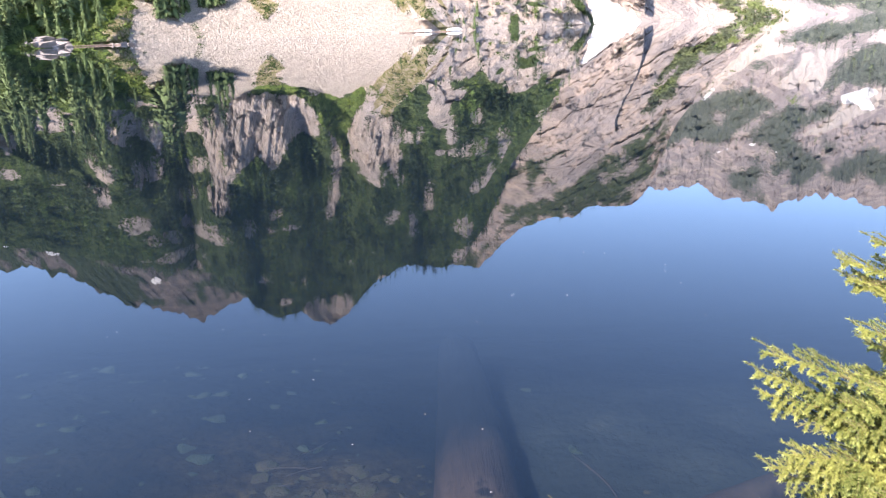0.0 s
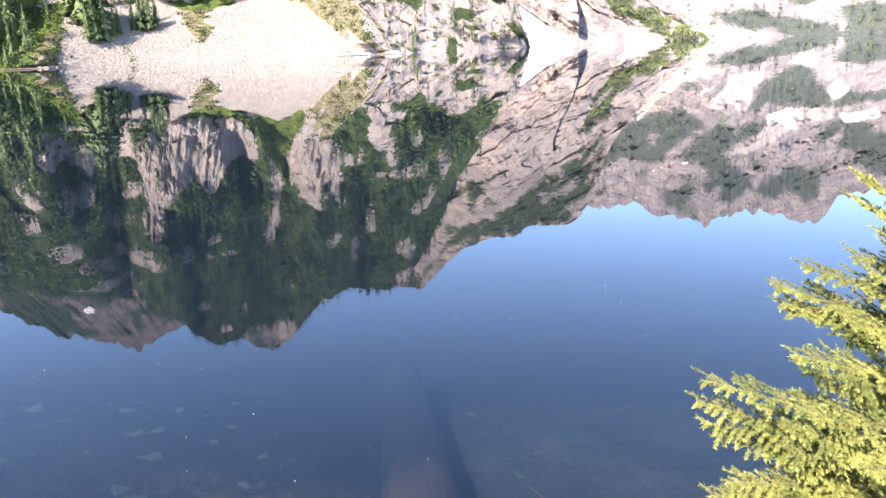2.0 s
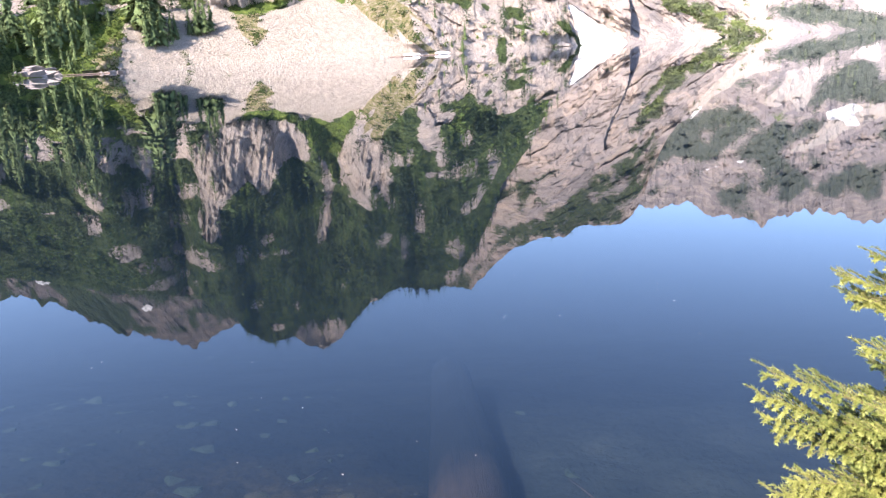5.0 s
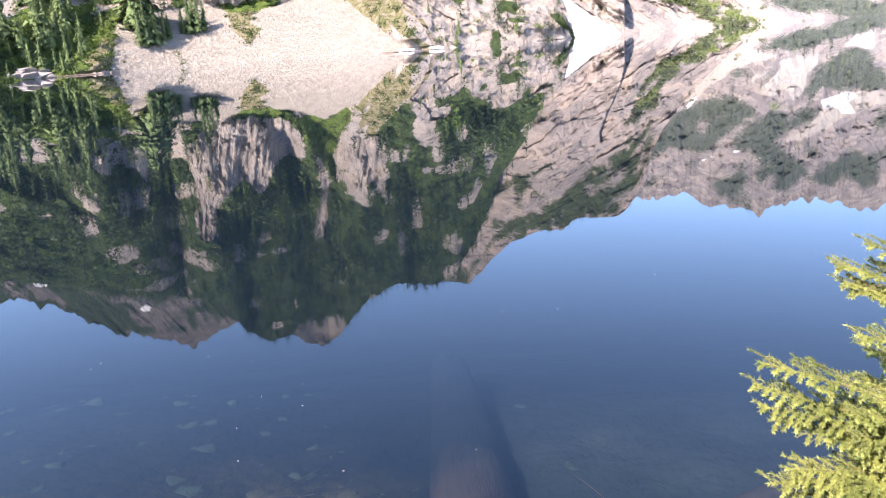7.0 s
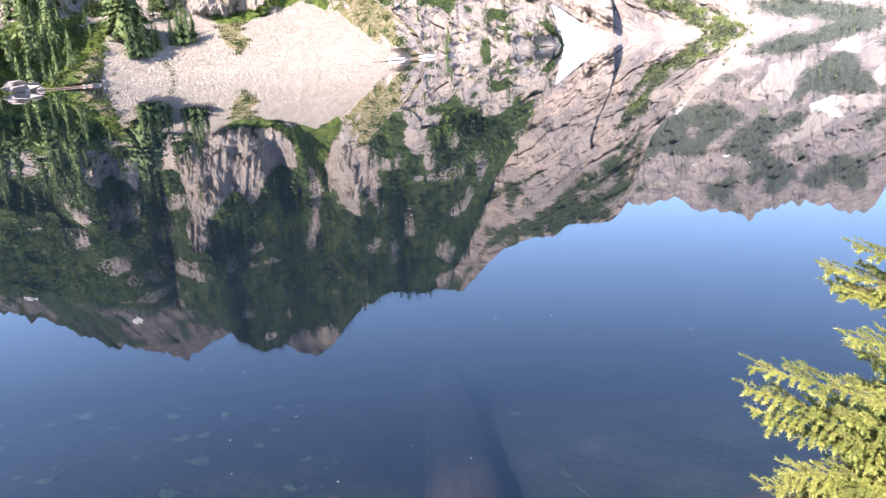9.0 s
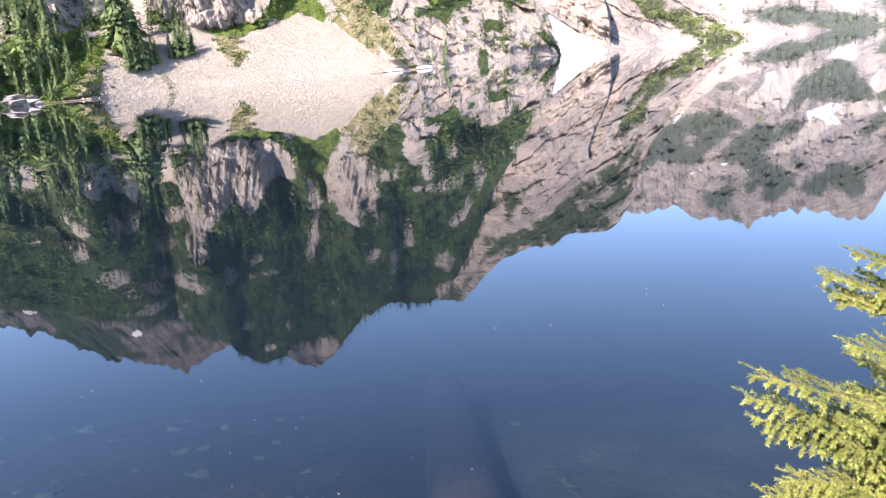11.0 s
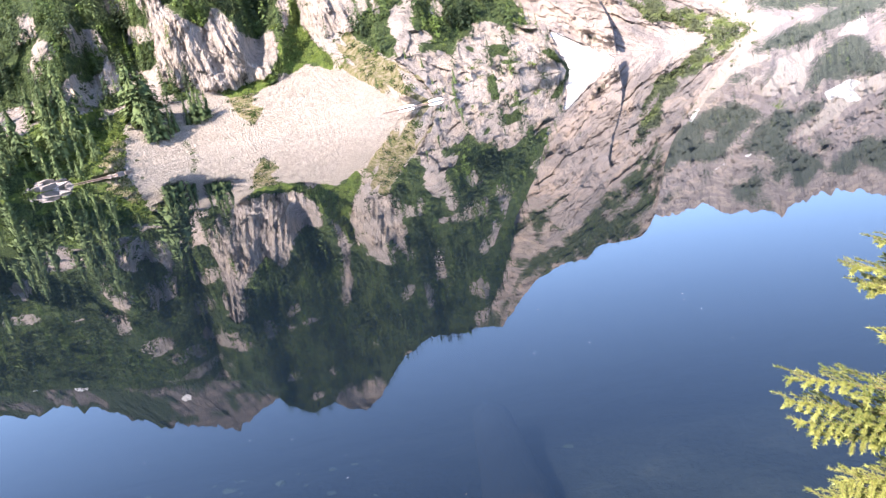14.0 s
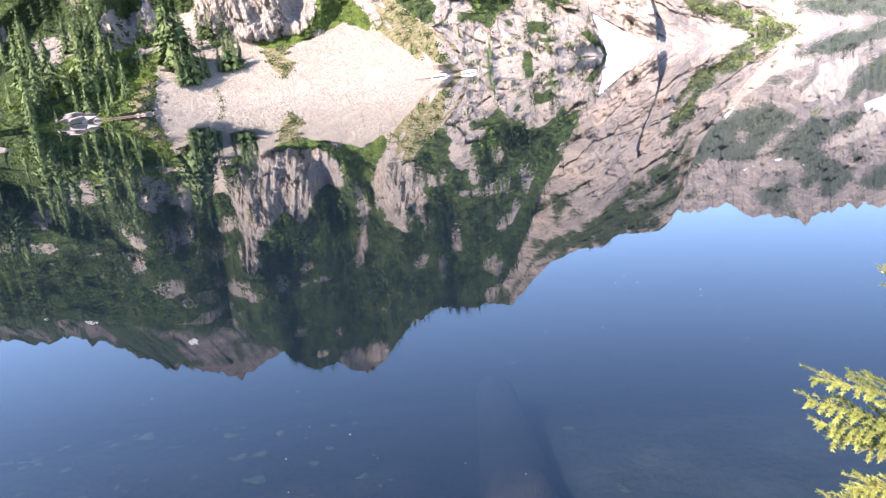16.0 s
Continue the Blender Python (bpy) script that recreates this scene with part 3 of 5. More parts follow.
def near_relief(az, e, x, z):
    w = wobble(az, e, 5, 0.3, 0.004)
    talus = inside(az, e, TALUS)
    cliff = inside(*w, CLIFF) | inside(*w, CREST_ROCK) | inside(*w, ROCK_RIGHT) | inside(*w, CLIFF_LEFT) | inside(*w, STREAKS[0]) | inside(*w, STREAKS[1])
    rough = 34.0 * (fbm(x / 40, z / 60, 3, 13) - 0.5) * np.clip(e * 8 - 0.4, 0, 1) + 15.0 * (fbm(x / 15, z / 17, 5, 11) - 0.5) + 13.0 * (0.5 - ribs(x, z, 24, 90, 23))
    r = rough + np.where(cliff, 2.6 * (0.6 - ribs(x + 0.3 * z, z, 4, 26, 31)) + 1.7 * (0.5 - ribs(x + 0.35 * z, z, 1.4, 12, 33)) + 0.9 * (facets(x + 0.3 * z + fbm(x, z, 2, 36), z, 1.3, 5.0, 35, 0.6) - 0.5) + 1.4 * (fbm(x / 0.9, z / 2.0, 3, 37) - 0.5), 0)
    for mid_az, half, e0, e1, deep in ((-22.2, 0.75, 0.085, 0.215, 9.0), (-10.7, 0.9, 0.095, 0.20, 10.0), (-7.6, 0.5, 0.12, 0.19, 7.0)):
        lean = mid_az + 8 * (e - 0.13) + 0.5 * (fbm(e * 40, az * 0, 2, 29) - 0.5)
        r = r + deep * np.exp(-((az - lean) / half) ** 2) * np.clip((e - e0) * 40, 0, 1) * np.clip((e1 - e) * 30, 0, 1)
    blocky = inside(*w, ROCKS_SHORE)
    r = r + np.where(blocky, 1.5 * (facets(x + 0.4 * z + 4 * fbm(x / 4, z / 4, 3, 45), z, 9, 7, 43, 0.9) - 0.5) + 0.55 * (facets(x + 0.3 * z + 2 * fbm(x / 2, z / 2, 2, 46), z, 2.6, 2.2, 44, 0.9) - 0.5) + 3.0 * (0.5 - ribs(x + 0.5 * z, z, 9, 10, 42)) + 1.5 * (fbm(x / 1.5, z / 1.5, 3, 47) - 0.5), 0)
    even = np.clip(2 * soften(talus, 7), 0, 1)
    return (even * 0.9 * (fbm(x / 1.3, z / 0.6, 3, 41) - 0.5) + (1 - even) * r) * np.clip((e - 0.008) * 60, 0.15, 1)


near = Side(-45, 11, 720, 350, CREST_NEAR, shore, near_steep, near_relief, 0.004, 3, 3)
wa, we = wobble(near.az, near.e, 61)
n_talus = inside(*wobble(near.az, near.e, 62, 0.12, 0.002), TALUS)
n_tip = inside(*wobble(near.az, near.e, 63, 0.2, 0.003), GREEN_TIP) & (near.e < 0.068)
n_green = inside(*wobble(near.az, near.e, 61, 0.25, 0.005), MEADOW) | inside(*wobble(near.az, near.e, 63, 0.2, 0.003), GREEN_TIP)
n_cliff = inside(wa, we, CLIFF) | inside(*wobble(near.az, near.e, 64, 0.6, 0.012), CREST_ROCK) | inside(wa, we, ROCK_RIGHT) | (inside(wa, we, CLIFF_LEFT) & (fbm(np.radians(near.az) * near.d / 7, near.e * near.d / 9, 3, 78) > 0.40)) | inside(wa, we, STREAKS[0]) | inside(wa, we, STREAKS[1])
n_ochre = inside(wa, we, OCHRE)
n_shore = inside(wa, we, ROCKS_SHORE)
n_x, n_z = np.radians(near.az) * near.d, near.e * near.d
n_bare = np.where(near.e < 0.17, fbm(n_x / 13, n_z / 9, 4, 71) > np.where(near.az < -17, 0.52, 0.57), fbm(n_x / 11, n_z / 15, 4, 72, 0.6) > np.where(near.e < 0.20, 0.575, np.where(near.e < 0.26, 0.61, 0.68)))
n_bare &= ~((near.az < -22) & (near.e < 0.035))
n_bare &= fbm(n_x / 5, n_z / 6, 3, 79) > 0.45
n_bare &= ~((near.az > -15) & (near.az < -8.8) & (near.e > 0.12) & (near.e < 0.25))
for spot_az, spot_e, wide, tall in LEDGES + LEDGES_RIGHT:
    n_bare |= ((wa - spot_az) / (0.6 * wide)) ** 2 + ((we - spot_e) / tall) ** 2 < 0.9 + 1.2 * (fbm(n_x / 1.6, n_z / 2.6, 3, 76) - 0.3)
n_wood = ~(n_talus | n_cliff | n_bare | (n_shore & (fbm(n_x / 6, n_z / 7, 4, 73) > 0.36)))
n_yellow = inside(wa, we, [(-24.2, 0.0), (-20.6, 0.0), (-20.4, 0.066), (-21.4, 0.07), (-22.4, 0.045), (-23.8, 0.02)]) & ~n_talus & (fbm(n_x / 3, n_z / 3, 3, 74) > 0.4)
n_grassy = n_green | ((near.az < -20.8) & (near.e < 0.085) & (fbm(n_x / 7, n_z / 5, 3, 75) > 0.50)) & ~n_talus
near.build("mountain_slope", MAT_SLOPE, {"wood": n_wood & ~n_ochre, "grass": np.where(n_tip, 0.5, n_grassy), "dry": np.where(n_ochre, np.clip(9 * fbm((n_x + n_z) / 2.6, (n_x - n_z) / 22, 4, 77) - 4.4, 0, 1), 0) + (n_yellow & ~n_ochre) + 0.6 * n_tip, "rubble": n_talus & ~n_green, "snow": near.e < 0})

# back ridge above the woods
back = Side(-45, -13, 300, 130, CREST_BACK, lambda az: 620 + 0 * az, lambda az, e: 0.9 + 0 * e, lambda az, e, x, z: 20 * (fbm(x / 40, z / 60, 6, 81, 0.62) - 0.5) + 6 * (0.5 - ribs(x, z, 16, 60, 83)), 0.010, 5, 1)
b_x, b_z = np.radians(back.az) * back.d, back.e * back.d
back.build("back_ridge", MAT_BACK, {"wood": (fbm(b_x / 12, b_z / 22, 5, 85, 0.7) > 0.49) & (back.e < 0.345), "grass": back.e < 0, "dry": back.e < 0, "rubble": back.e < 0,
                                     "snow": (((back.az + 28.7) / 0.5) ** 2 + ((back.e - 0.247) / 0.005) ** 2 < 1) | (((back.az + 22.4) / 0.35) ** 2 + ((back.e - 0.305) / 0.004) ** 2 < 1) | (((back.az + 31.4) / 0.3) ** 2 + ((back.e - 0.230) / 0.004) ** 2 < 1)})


# pale rock wall behind, with a gully and a snow fan at its foot
def wall_relief(az, e, x, z):
    slant = x + 0.9 * z
    r = 16 * (fbm(slant / 38, z / 34, 5, 93) - 0.5) + 3.5 * (0.5 - ribs(slant, z, 15, 40, 95)) + 9.0 * (fbm(slant / 8, z / 8, 5, 97, 0.6) - 0.5) + 1.2 * (facets(slant + 6 * fbm(x / 6, z / 6, 3, 90), z, 11, 9, 92, 0.8) - 0.5) + 0.5 * (facets(slant + 3 * fbm(x / 2, z / 2, 2, 89), z, 3.4, 3.0, 94, 0.8) - 0.5) + 2.0 * (0.5 - ribs(x - 0.5 * z, z, 6, 12, 99))
    # a slab stands proud and shades the cleft along its edge
    edge = np.interp(e, (0.0, 0.037, 0.05, 0.07, 0.09, 0.105, 0.125, 0.135), (14.35, 14.3, 14.25, 13.95, 13.45, 12.95, 12.55, 12.5)) + 0.16 * (fbm(e * 130, az * 0, 3, 91) - 0.5)
    u = edge - az
    slab = -18.0 * np.exp(-np.clip(u, 0, 9) / 1.6) * (u > 0) + 5.0 * (u <= 0) * np.clip(1 + u / 0.9, 0, 1)
    r = r + slab * np.clip((0.142 - e) * 45, 0, 1) * np.clip((e - 0.012) * 28, 0, 1)
    return np.where(inside(az, e, SNOW_FAN), 0.1 * r, r) * np.clip((e - 0.006) * 50, 0.1, 1)


wall = Side(-4, 24, 370, 235, CREST_WALL, lambda az: shore(az) + 5 + 75 * np.clip((11.0 - az) / 10, 0, 1) ** 1.7, lambda az, e: np.where(inside(az, e, SNOW_FAN), 0.45, 0.62 + 0.6 * e), wall_relief, 0.003, 7, 3)
w_x, w_z = np.radians(wall.az) * wall.d, wall.e * wall.d
w_wood = inside(*wobble(wall.az, wall.e, 101, 0.5, 0.012), WOOD_WALL) & (0.55 * fbm(w_x / 9, w_z / 9, 4, 103, 0.6) + 0.45 * fbm(w_x / 2.2, w_z / 2.6, 3, 153, 0.6) > 0.465)
w_wood |= inside(*wobble(wall.az, wall.e, 110, 0.5, 0.010), WALL_FLANK) & (0.5 * fbm((w_x + 0.9 * w_z) / 8, w_z / 10, 4, 155, 0.6) + 0.5 * fbm(w_x / 2.2, w_z / 3.0, 3, 156, 0.6) > 0.50)
w_wood |= (wall.e > wall.e[-1:] - 0.028) & (wall.az < 13) & (0.5 * fbm(w_x / 6, w_z / 6, 4, 104, 0.6) + 0.5 * fbm(w_x / 2, w_z / 2.4, 3, 154, 0.6) > 0.495)
w_wood |= (fbm((w_x + 0.9 * w_z) / 10, w_z / 30, 4, 105) > 0.66) & (wall.az < 13)
w_bush = inside(*wobble(wall.az, wall.e, 106, 0.4, 0.008), BUSH) & (0.5 * fbm((w_x + 0.7 * w_z) / 6, w_z / 8, 4, 107, 0.65) + 0.5 * fbm(w_x / 2, w_z / 2.4, 3, 157, 0.6) > 0.415)
wall.build("rock_wall", MAT_WALL, {"wood": w_wood, "grass": (wall.az > 15.3) & w_bush, "dry": wall.e < 0, "rubble": (wall.az > 14.8) & (wall.e < 0.03) & (fbm(w_x / 9, w_z / 4, 3, 108) > 0.5),
                                   "snow": inside(*wobble(wall.az, wall.e, 109, 0.3, 0.006), SNOW_FAN)})


# far side of the valley
def far_relief(az, e, x, z):
    return (60 * (fbm(x / 110, z / 80, 6, 111, 0.6) - 0.5) + 5 * (0.5 - ribs((az + 75 * e) * 0.8, (az - 75 * e) * 0.35, 1.0, 1.0, 113)) + 18 * (fbm(az * 1.3, e * 90, 6, 115, 0.6) - 0.5) + 7 * (0.5 - ribs(az * 1.5, e * 22, 1.0, 1.0, 117))) * np.clip((e - 0.008) * 9, 0.03, 1)


far = Side(11, 48, 460, 230, CREST_FAR, lambda az: shore(az) + np.interp(az, (19, 24), (60, 3)), lambda az, e: 0.36 + 0.55 * e, far_relief, 0.008, 9, 4)
f_x, f_z = np.radians(far.az) * far.d, far.e * far.d
fa, fe = wobble(far.az, far.e, 121, 0.28, 0.005)
f_scree = np.any([inside(fa, fe, p) for p in SCREES], axis=0)
f_snow = np.any([inside(far.az + 0.5 * (fbm(far.az * 1.1, far.e * 35, 3, 123) - 0.5), far.e + 0.010 * (fbm(far.az * 0.9, far.e * 35, 3, 124) - 0.5), p) for p in SNOWS], axis=0)
f_woods = np.any([inside(fa, fe, p) for p in WOOD_FAR], axis=0)
f_s, f_t = far.az + 75 * far.e, far.az - 75 * far.e
f_fine = fbm(far.az * 3.0, far.e * 190, 4, 129, 0.6)
f_wood = (f_woods & (0.6 * fbm(f_s * 1.1, f_t * 0.5, 4, 125) + 0.4 * f_fine > 0.43)) | ((0.6 * fbm(f_s * 0.75, f_t * 0.3, 5, 127, 0.6) + 0.4 * f_fine > 0.56) & (far.e < 0.205) & (far.e > 0.14))
f_bush = inside(fa, fe, [(18.0, 0.11), (20.5, 0.065), (22.8, 0.034), (25.0, 0.022), (27.0, 0.0), (22.0, 0.0)]) & (fbm(f_s * 1.6, f_t * 0.9, 5, 130, 0.65) > 0.60)
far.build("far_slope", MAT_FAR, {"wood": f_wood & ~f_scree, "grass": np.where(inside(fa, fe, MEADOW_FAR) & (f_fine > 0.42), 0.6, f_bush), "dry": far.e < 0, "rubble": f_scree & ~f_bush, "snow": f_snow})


# ---- ground and lake ----
def ground_height(x, y):
    """Lake bed in front, a bank round and behind the eye."""
    r = np.hypot(x, y) + 1e-6
    az = np.degrees(np.arctan2(x, y))
    front = np.clip((62 - np.abs(az)) / 22, 0, 1)
    bed = -0.64 - 0.06 * np.clip(y - 3.0, 0, 2.0) - 0.40 * np.log1p(np.exp(np.clip((y - 4.9) * 2.2, -30, 30))) / 2.2 - 0.40 * np.clip(y - 18.5, 0, 40) + 0.10 * np.clip(2.6 - y, 0, 2.4)
    bed = np.maximum(bed, -9.0)
    bank = 0.10 + 0.10 * np.clip(r - 1, 0, 30) + 0.05 * np.clip(r - 30, 0, 600)
    corner = np.exp(-(((x - 1.55) / 0.55) ** 2 + ((y - 1.35) / 0.50) ** 2)) * 0.95
    shoulder = np.clip((0.7 - y) / 1.2, 0, 1)
    share = np.maximum(1 - front, shoulder * (r < 40))
    z = bed * (1 - share) + bank * share
    return z + corner + 0.05 * (fbm(x * 1.3, y * 1.3, 4, 201) - 0.5) * np.clip(r, 0, 4)


def build_ground():
    rad = np.concatenate([np.linspace(0.0, 14, 150), np.geomspace(14.4, 4500, 40)])
    ang = np.radians(np.linspace(-180, 180, 241))
    R, A = np.meshgrid(rad, ang, indexing="ij")
    X, Y = R * np.sin(A), R * np.cos(A)
    Z = ground_height(X, Y)
    idx = np.arange(R.size).reshape(R.shape)
    faces = np.stack([idx[:-1, :-1], idx[:-1, 1:], idx[1:, 1:], idx[1:, :-1]], -1).reshape(-1, 4)
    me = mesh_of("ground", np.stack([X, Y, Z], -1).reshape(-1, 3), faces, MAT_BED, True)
    at = me.attributes.new("bank", "FLOAT", "POINT")
    at.data.foreach_set("value", np.clip(Z.ravel() * 8, 0, 1).astype(np.float32))
    gr = np.exp(-((X + 0.72) / 0.62) ** 2 - ((Y - 3.2) / 0.48) ** 2) + 0.45 * np.exp(-((X + 2.0) / 1.3) ** 2 - ((Y - 3.9) / 0.9) ** 2) + 0.7 * np.exp(-((X - 0.8) / 0.3) ** 2 - ((Y - 2.95) / 0.25) ** 2)
    gr = np.clip((gr - 0.25 - 0.5 * (fbm(X * 4, Y * 4, 4, 207) - 0.5)) * 2.0, 0, 1)
    at = me.attributes.new("gravel", "FLOAT", "POINT")
    at.data.foreach_set("value", gr.ravel().astype(np.float32))
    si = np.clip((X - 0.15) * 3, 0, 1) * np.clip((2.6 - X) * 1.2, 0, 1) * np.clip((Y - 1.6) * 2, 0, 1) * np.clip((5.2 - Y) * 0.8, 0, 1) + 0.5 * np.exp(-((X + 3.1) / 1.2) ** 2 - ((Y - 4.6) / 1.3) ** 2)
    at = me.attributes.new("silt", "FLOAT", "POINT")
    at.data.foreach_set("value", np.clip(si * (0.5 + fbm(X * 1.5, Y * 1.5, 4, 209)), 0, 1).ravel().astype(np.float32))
    tagged(new("ground", me), kind="structure")


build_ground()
lake = new("water", mesh_of("water", [(-700, -3, 0), (900, -3, 0), (900, 700, 0), (-700, 700, 0)], [(0, 1, 2, 3)], MAT_WATER))
lake.visible_shadow = False
tagged(lake, kind="structure")

# ---- conifers on the slopes ----
rng = np.random.default_rng(7)


def fir_arrays(layers, boughs, sprays, seed, slim=0.17, coarse=1.0, core=0.0):
    """Trunk and crown of a fir one metre high: tapered trunk, whorls of uneven, drooping boughs that carry small sprays."""
    r = np.random.default_rng(seed)
    tv = [(0.018 * math.cos(k * math.tau / 6), 0.018 * math.sin(k * math.tau / 6), -0.08) for k in range(6)] + [(0, 0, 0.97)]
    tf = [(k, (k + 1) % 6, 6) for k in range(6)]
    v, f, nrm = [], [], []
    lean = r.normal(0, 0.02, 2)
    for i in range(layers):
        s = i / (layers - 1)
        reach = slim * (0.35 + 0.65 * min(1, s * 6)) * (1 - s) ** 0.95 * (0.65 + 0.6 * r.random()) + 0.012
        off = r.random() * math.tau
        for j in range(boughs):
            if r.random() < 0.14:
                continue
            z = 0.05 + 0.92 * s + (r.random() - 0.5) * 2.2 / layers
            a = off + (j + 0.8 * r.random()) * math.tau / boughs
            L = reach * (0.45 + 0.75 * r.random())
            droop = L * (0.05 + 0.55 * r.random())
            for k in range(sprays):
                q = (k + 0.35 + 0.6 * r.random()) / sprays
                b = a + r.normal(0, 0.25)
                size = (0.19 * L + 0.009) * coarse * (0.7 + 0.6 * r.random())
                p = np.array((q * L * math.cos(b) + lean[0] * s, q * L * math.sin(b) + lean[1] * s, z - droop * q * q))
                out = np.array((math.cos(b), math.sin(b), -0.95 + 0.6 * r.random()))
                side = np.array((-math.sin(b), math.cos(b), r.normal(0, 0.45)))
                n = len(v)
                nrm += 3 * [(0.85 * math.cos(b) + r.normal(0, 0.12), 0.85 * math.sin(b) + r.normal(0, 0.12), 0.45 + r.normal(0, 0.12))]
                v += [tuple(p - out * size * 0.5 + side * size * 0.42), tuple(p - out * size * 0.4 - side * size * 0.42), tuple(p + out * size * 0.75)]
                f.append((n, n + 1, n + 2))
    n = len(v)
    v += [(0.007, 0, 0.92), (-0.007, 0.006, 0.92), (lean[0], lean[1], 1.0)]
    f.append((n, n + 1, n + 2))
    nrm += 3 * [(0, 0, 1)]
    # the dense inner foliage, as ragged skirts one over the other
    for tier in range(4 if core else 0):
        z0 = 0.05 + 0.20 * tier
        wide = core * slim * (1 - z0) ** 0.95
        n, count = len(v), 9
        for k in range(count):
            a = (k + 0.5 * r.random()) * math.tau / count
            q = wide * (0.5 + 0.9 * r.random())
            v.append((q * math.cos(a) + lean[0] * z0, q * math.sin(a) + lean[1] * z0, z0 + 0.05 * r.normal()))
            nrm.append((0.85 * math.cos(a), 0.85 * math.sin(a), 0.35))
        v.append((lean[0] * z0, lean[1] * z0, min(0.85, z0 + 0.30)))
        nrm.append((0, 0, 1))
        f += [(n + k, n + (k + 1) % count, n + count) for k in range(count)]
    nrm = np.array(nrm)
    return np.array(tv), tf, np.array(v), f, nrm / np.linalg.norm(nrm, axis=1)[:, None]


FIRS = [fir_arrays(24, 9, 6, 300 + k, 0.17 + 0.02 * k, 1.15, 0.5) for k in range(5)]
TINY_FIRS = [fir_arrays(11, 5, 2, 340 + k, 0.19 + 0.03 * k, 1.7) for k in range(3)]
SMALL_FIRS = [fir_arrays(15, 6, 3, 320 + k, 0.19 + 0.025 * k, 1.35) for k in range(4)]


def make_fir(k):
    tv, tf, v, f, nrm = FIRS[k]
    top = new("fir_tree")
    part("trunk", mesh_of("trunk", tv, tf, MAT_BARK), top)
    crown = mesh_of("crown", v, f, MAT_CROWN, True)
    crown.normals_split_custom_set_from_vertices(nrm.tolist())
    part("crown", crown, top)
    return tagged(top, "dark green fir with drooping boughs on the rocky slope", "tree", "firs on the slope")


fir_first = {}
fir_count = 0


def plant_fir(p, height, turn, k, label=""):
    global fir_count
    fir_count += 1
    m = Matrix.Translation(p) @ Matrix.Rotation(turn, 4, "Z")
    if k not in fir_first:
        ob = make_fir(k)
        fir_first[k] = ob
        ob.matrix_basis = m @ Matrix.Diagonal((height, height, height, 1))
    else:
        ob = copy_thing(fir_first[k], m)
        ob.scale = (height * (0.9 + 0.2 * rng.random()),) * 2 + (height,)
    if label:
        ob["label"] = label
    return ob


def joined(name, places, heights, kinds, material, label, category):
    """Many firs as one mesh."""
    vs, fs, ns, n = [], [], [], 0
    for p, h, k in zip(places, heights, kinds):
        v, f, nrm = kinds_src[k]
        a = rng.random() * math.tau
        c, s = math.cos(a), math.sin(a)
        q = v * h
        vs.append(np.stack([q[:, 0] * c - q[:, 1] * s + p[0], q[:, 0] * s + q[:, 1] * c + p[1], q[:, 2] + p[2]], -1))
        ns.append(np.stack([nrm[:, 0] * c - nrm[:, 1] * s, nrm[:, 0] * s + nrm[:, 1] * c, nrm[:, 2]], -1))
        fs.append(f + n)
        n += len(v)
    me = mesh_of(name, np.concatenate(vs), np.concatenate(fs), material, True)
    me.normals_split_custom_set_from_vertices(np.concatenate(ns).tolist())
    tone = me.attributes.new("tone", "FLOAT", "POINT")
    tone.data.foreach_set("value", np.concatenate([np.full(len(q), rng.random(), np.float32) for q in vs]))
    ob = new(name, me)
    return tagged(ob, label, category, kind="stuff")


kinds_src = [(v, np.array(f), nrm) for _, _, v, f, nrm in SMALL_FIRS + TINY_FIRS]


def scatter(side, count, az0, az1, density, seed):
    """Places on a side, evenly spread to the eye, kept by density(az, e, j, i)."""
    r = np.random.default_rng(seed)
    az, u = r.uniform(az0, az1, count), r.random(count)
    top = side.e[-1, np.clip(np.round((az - side.az0) / (side.az1 - side.az0) * (side.cols - 1)).astype(int), 0, side.cols - 1)]
    p, j, i = side.at(az, u)
    keep = r.random(count) < density(side.az[j, i], side.e[j, i], j, i) * top / side.e.max()
    order = np.argsort(-p[keep][:, 2])
    return p[keep][order], side.e[j, i][keep][order], side.az[j, i][keep][order]


def near_density(az, e, j, i):
    d = np.where(n_wood[j, i], np.where(az < -17, 0.8, 1.0), 0.10)
    d = np.where(n_cliff[j, i], 0.01, d)
    d = np.where(n_ochre[j, i], 0.10, d)
    d = np.where(n_shore[j, i], 0.16, d)
    d = np.where(n_green[j, i] | n_talus[j, i], 0.0, d)
    d = np.where((az < -20.5) & (e < 0.09), d * 0.65, d)
    d = np.where((az > 5) & (e > near.e[-1, i] - 0.022) & (e > 0.01), 0.9, d)
    d = np.where((az > -23.2) & (az < -20.8) & (e < 0.055), 0.0, d)
    d = np.where((az > -15.5) & (az < -6.0) & (e < 0.105), 0.0, d)
    d = np.where((az > -14.5) & (az < -8.5) & (e < 0.125), 0.2 * d, d)
    return d


pts, es, azs = scatter(near, 5000, -44, 10, near_density, 401)
low = es < 0.12
place_low, e_low, az_low = pts[low], es[low], azs[low]
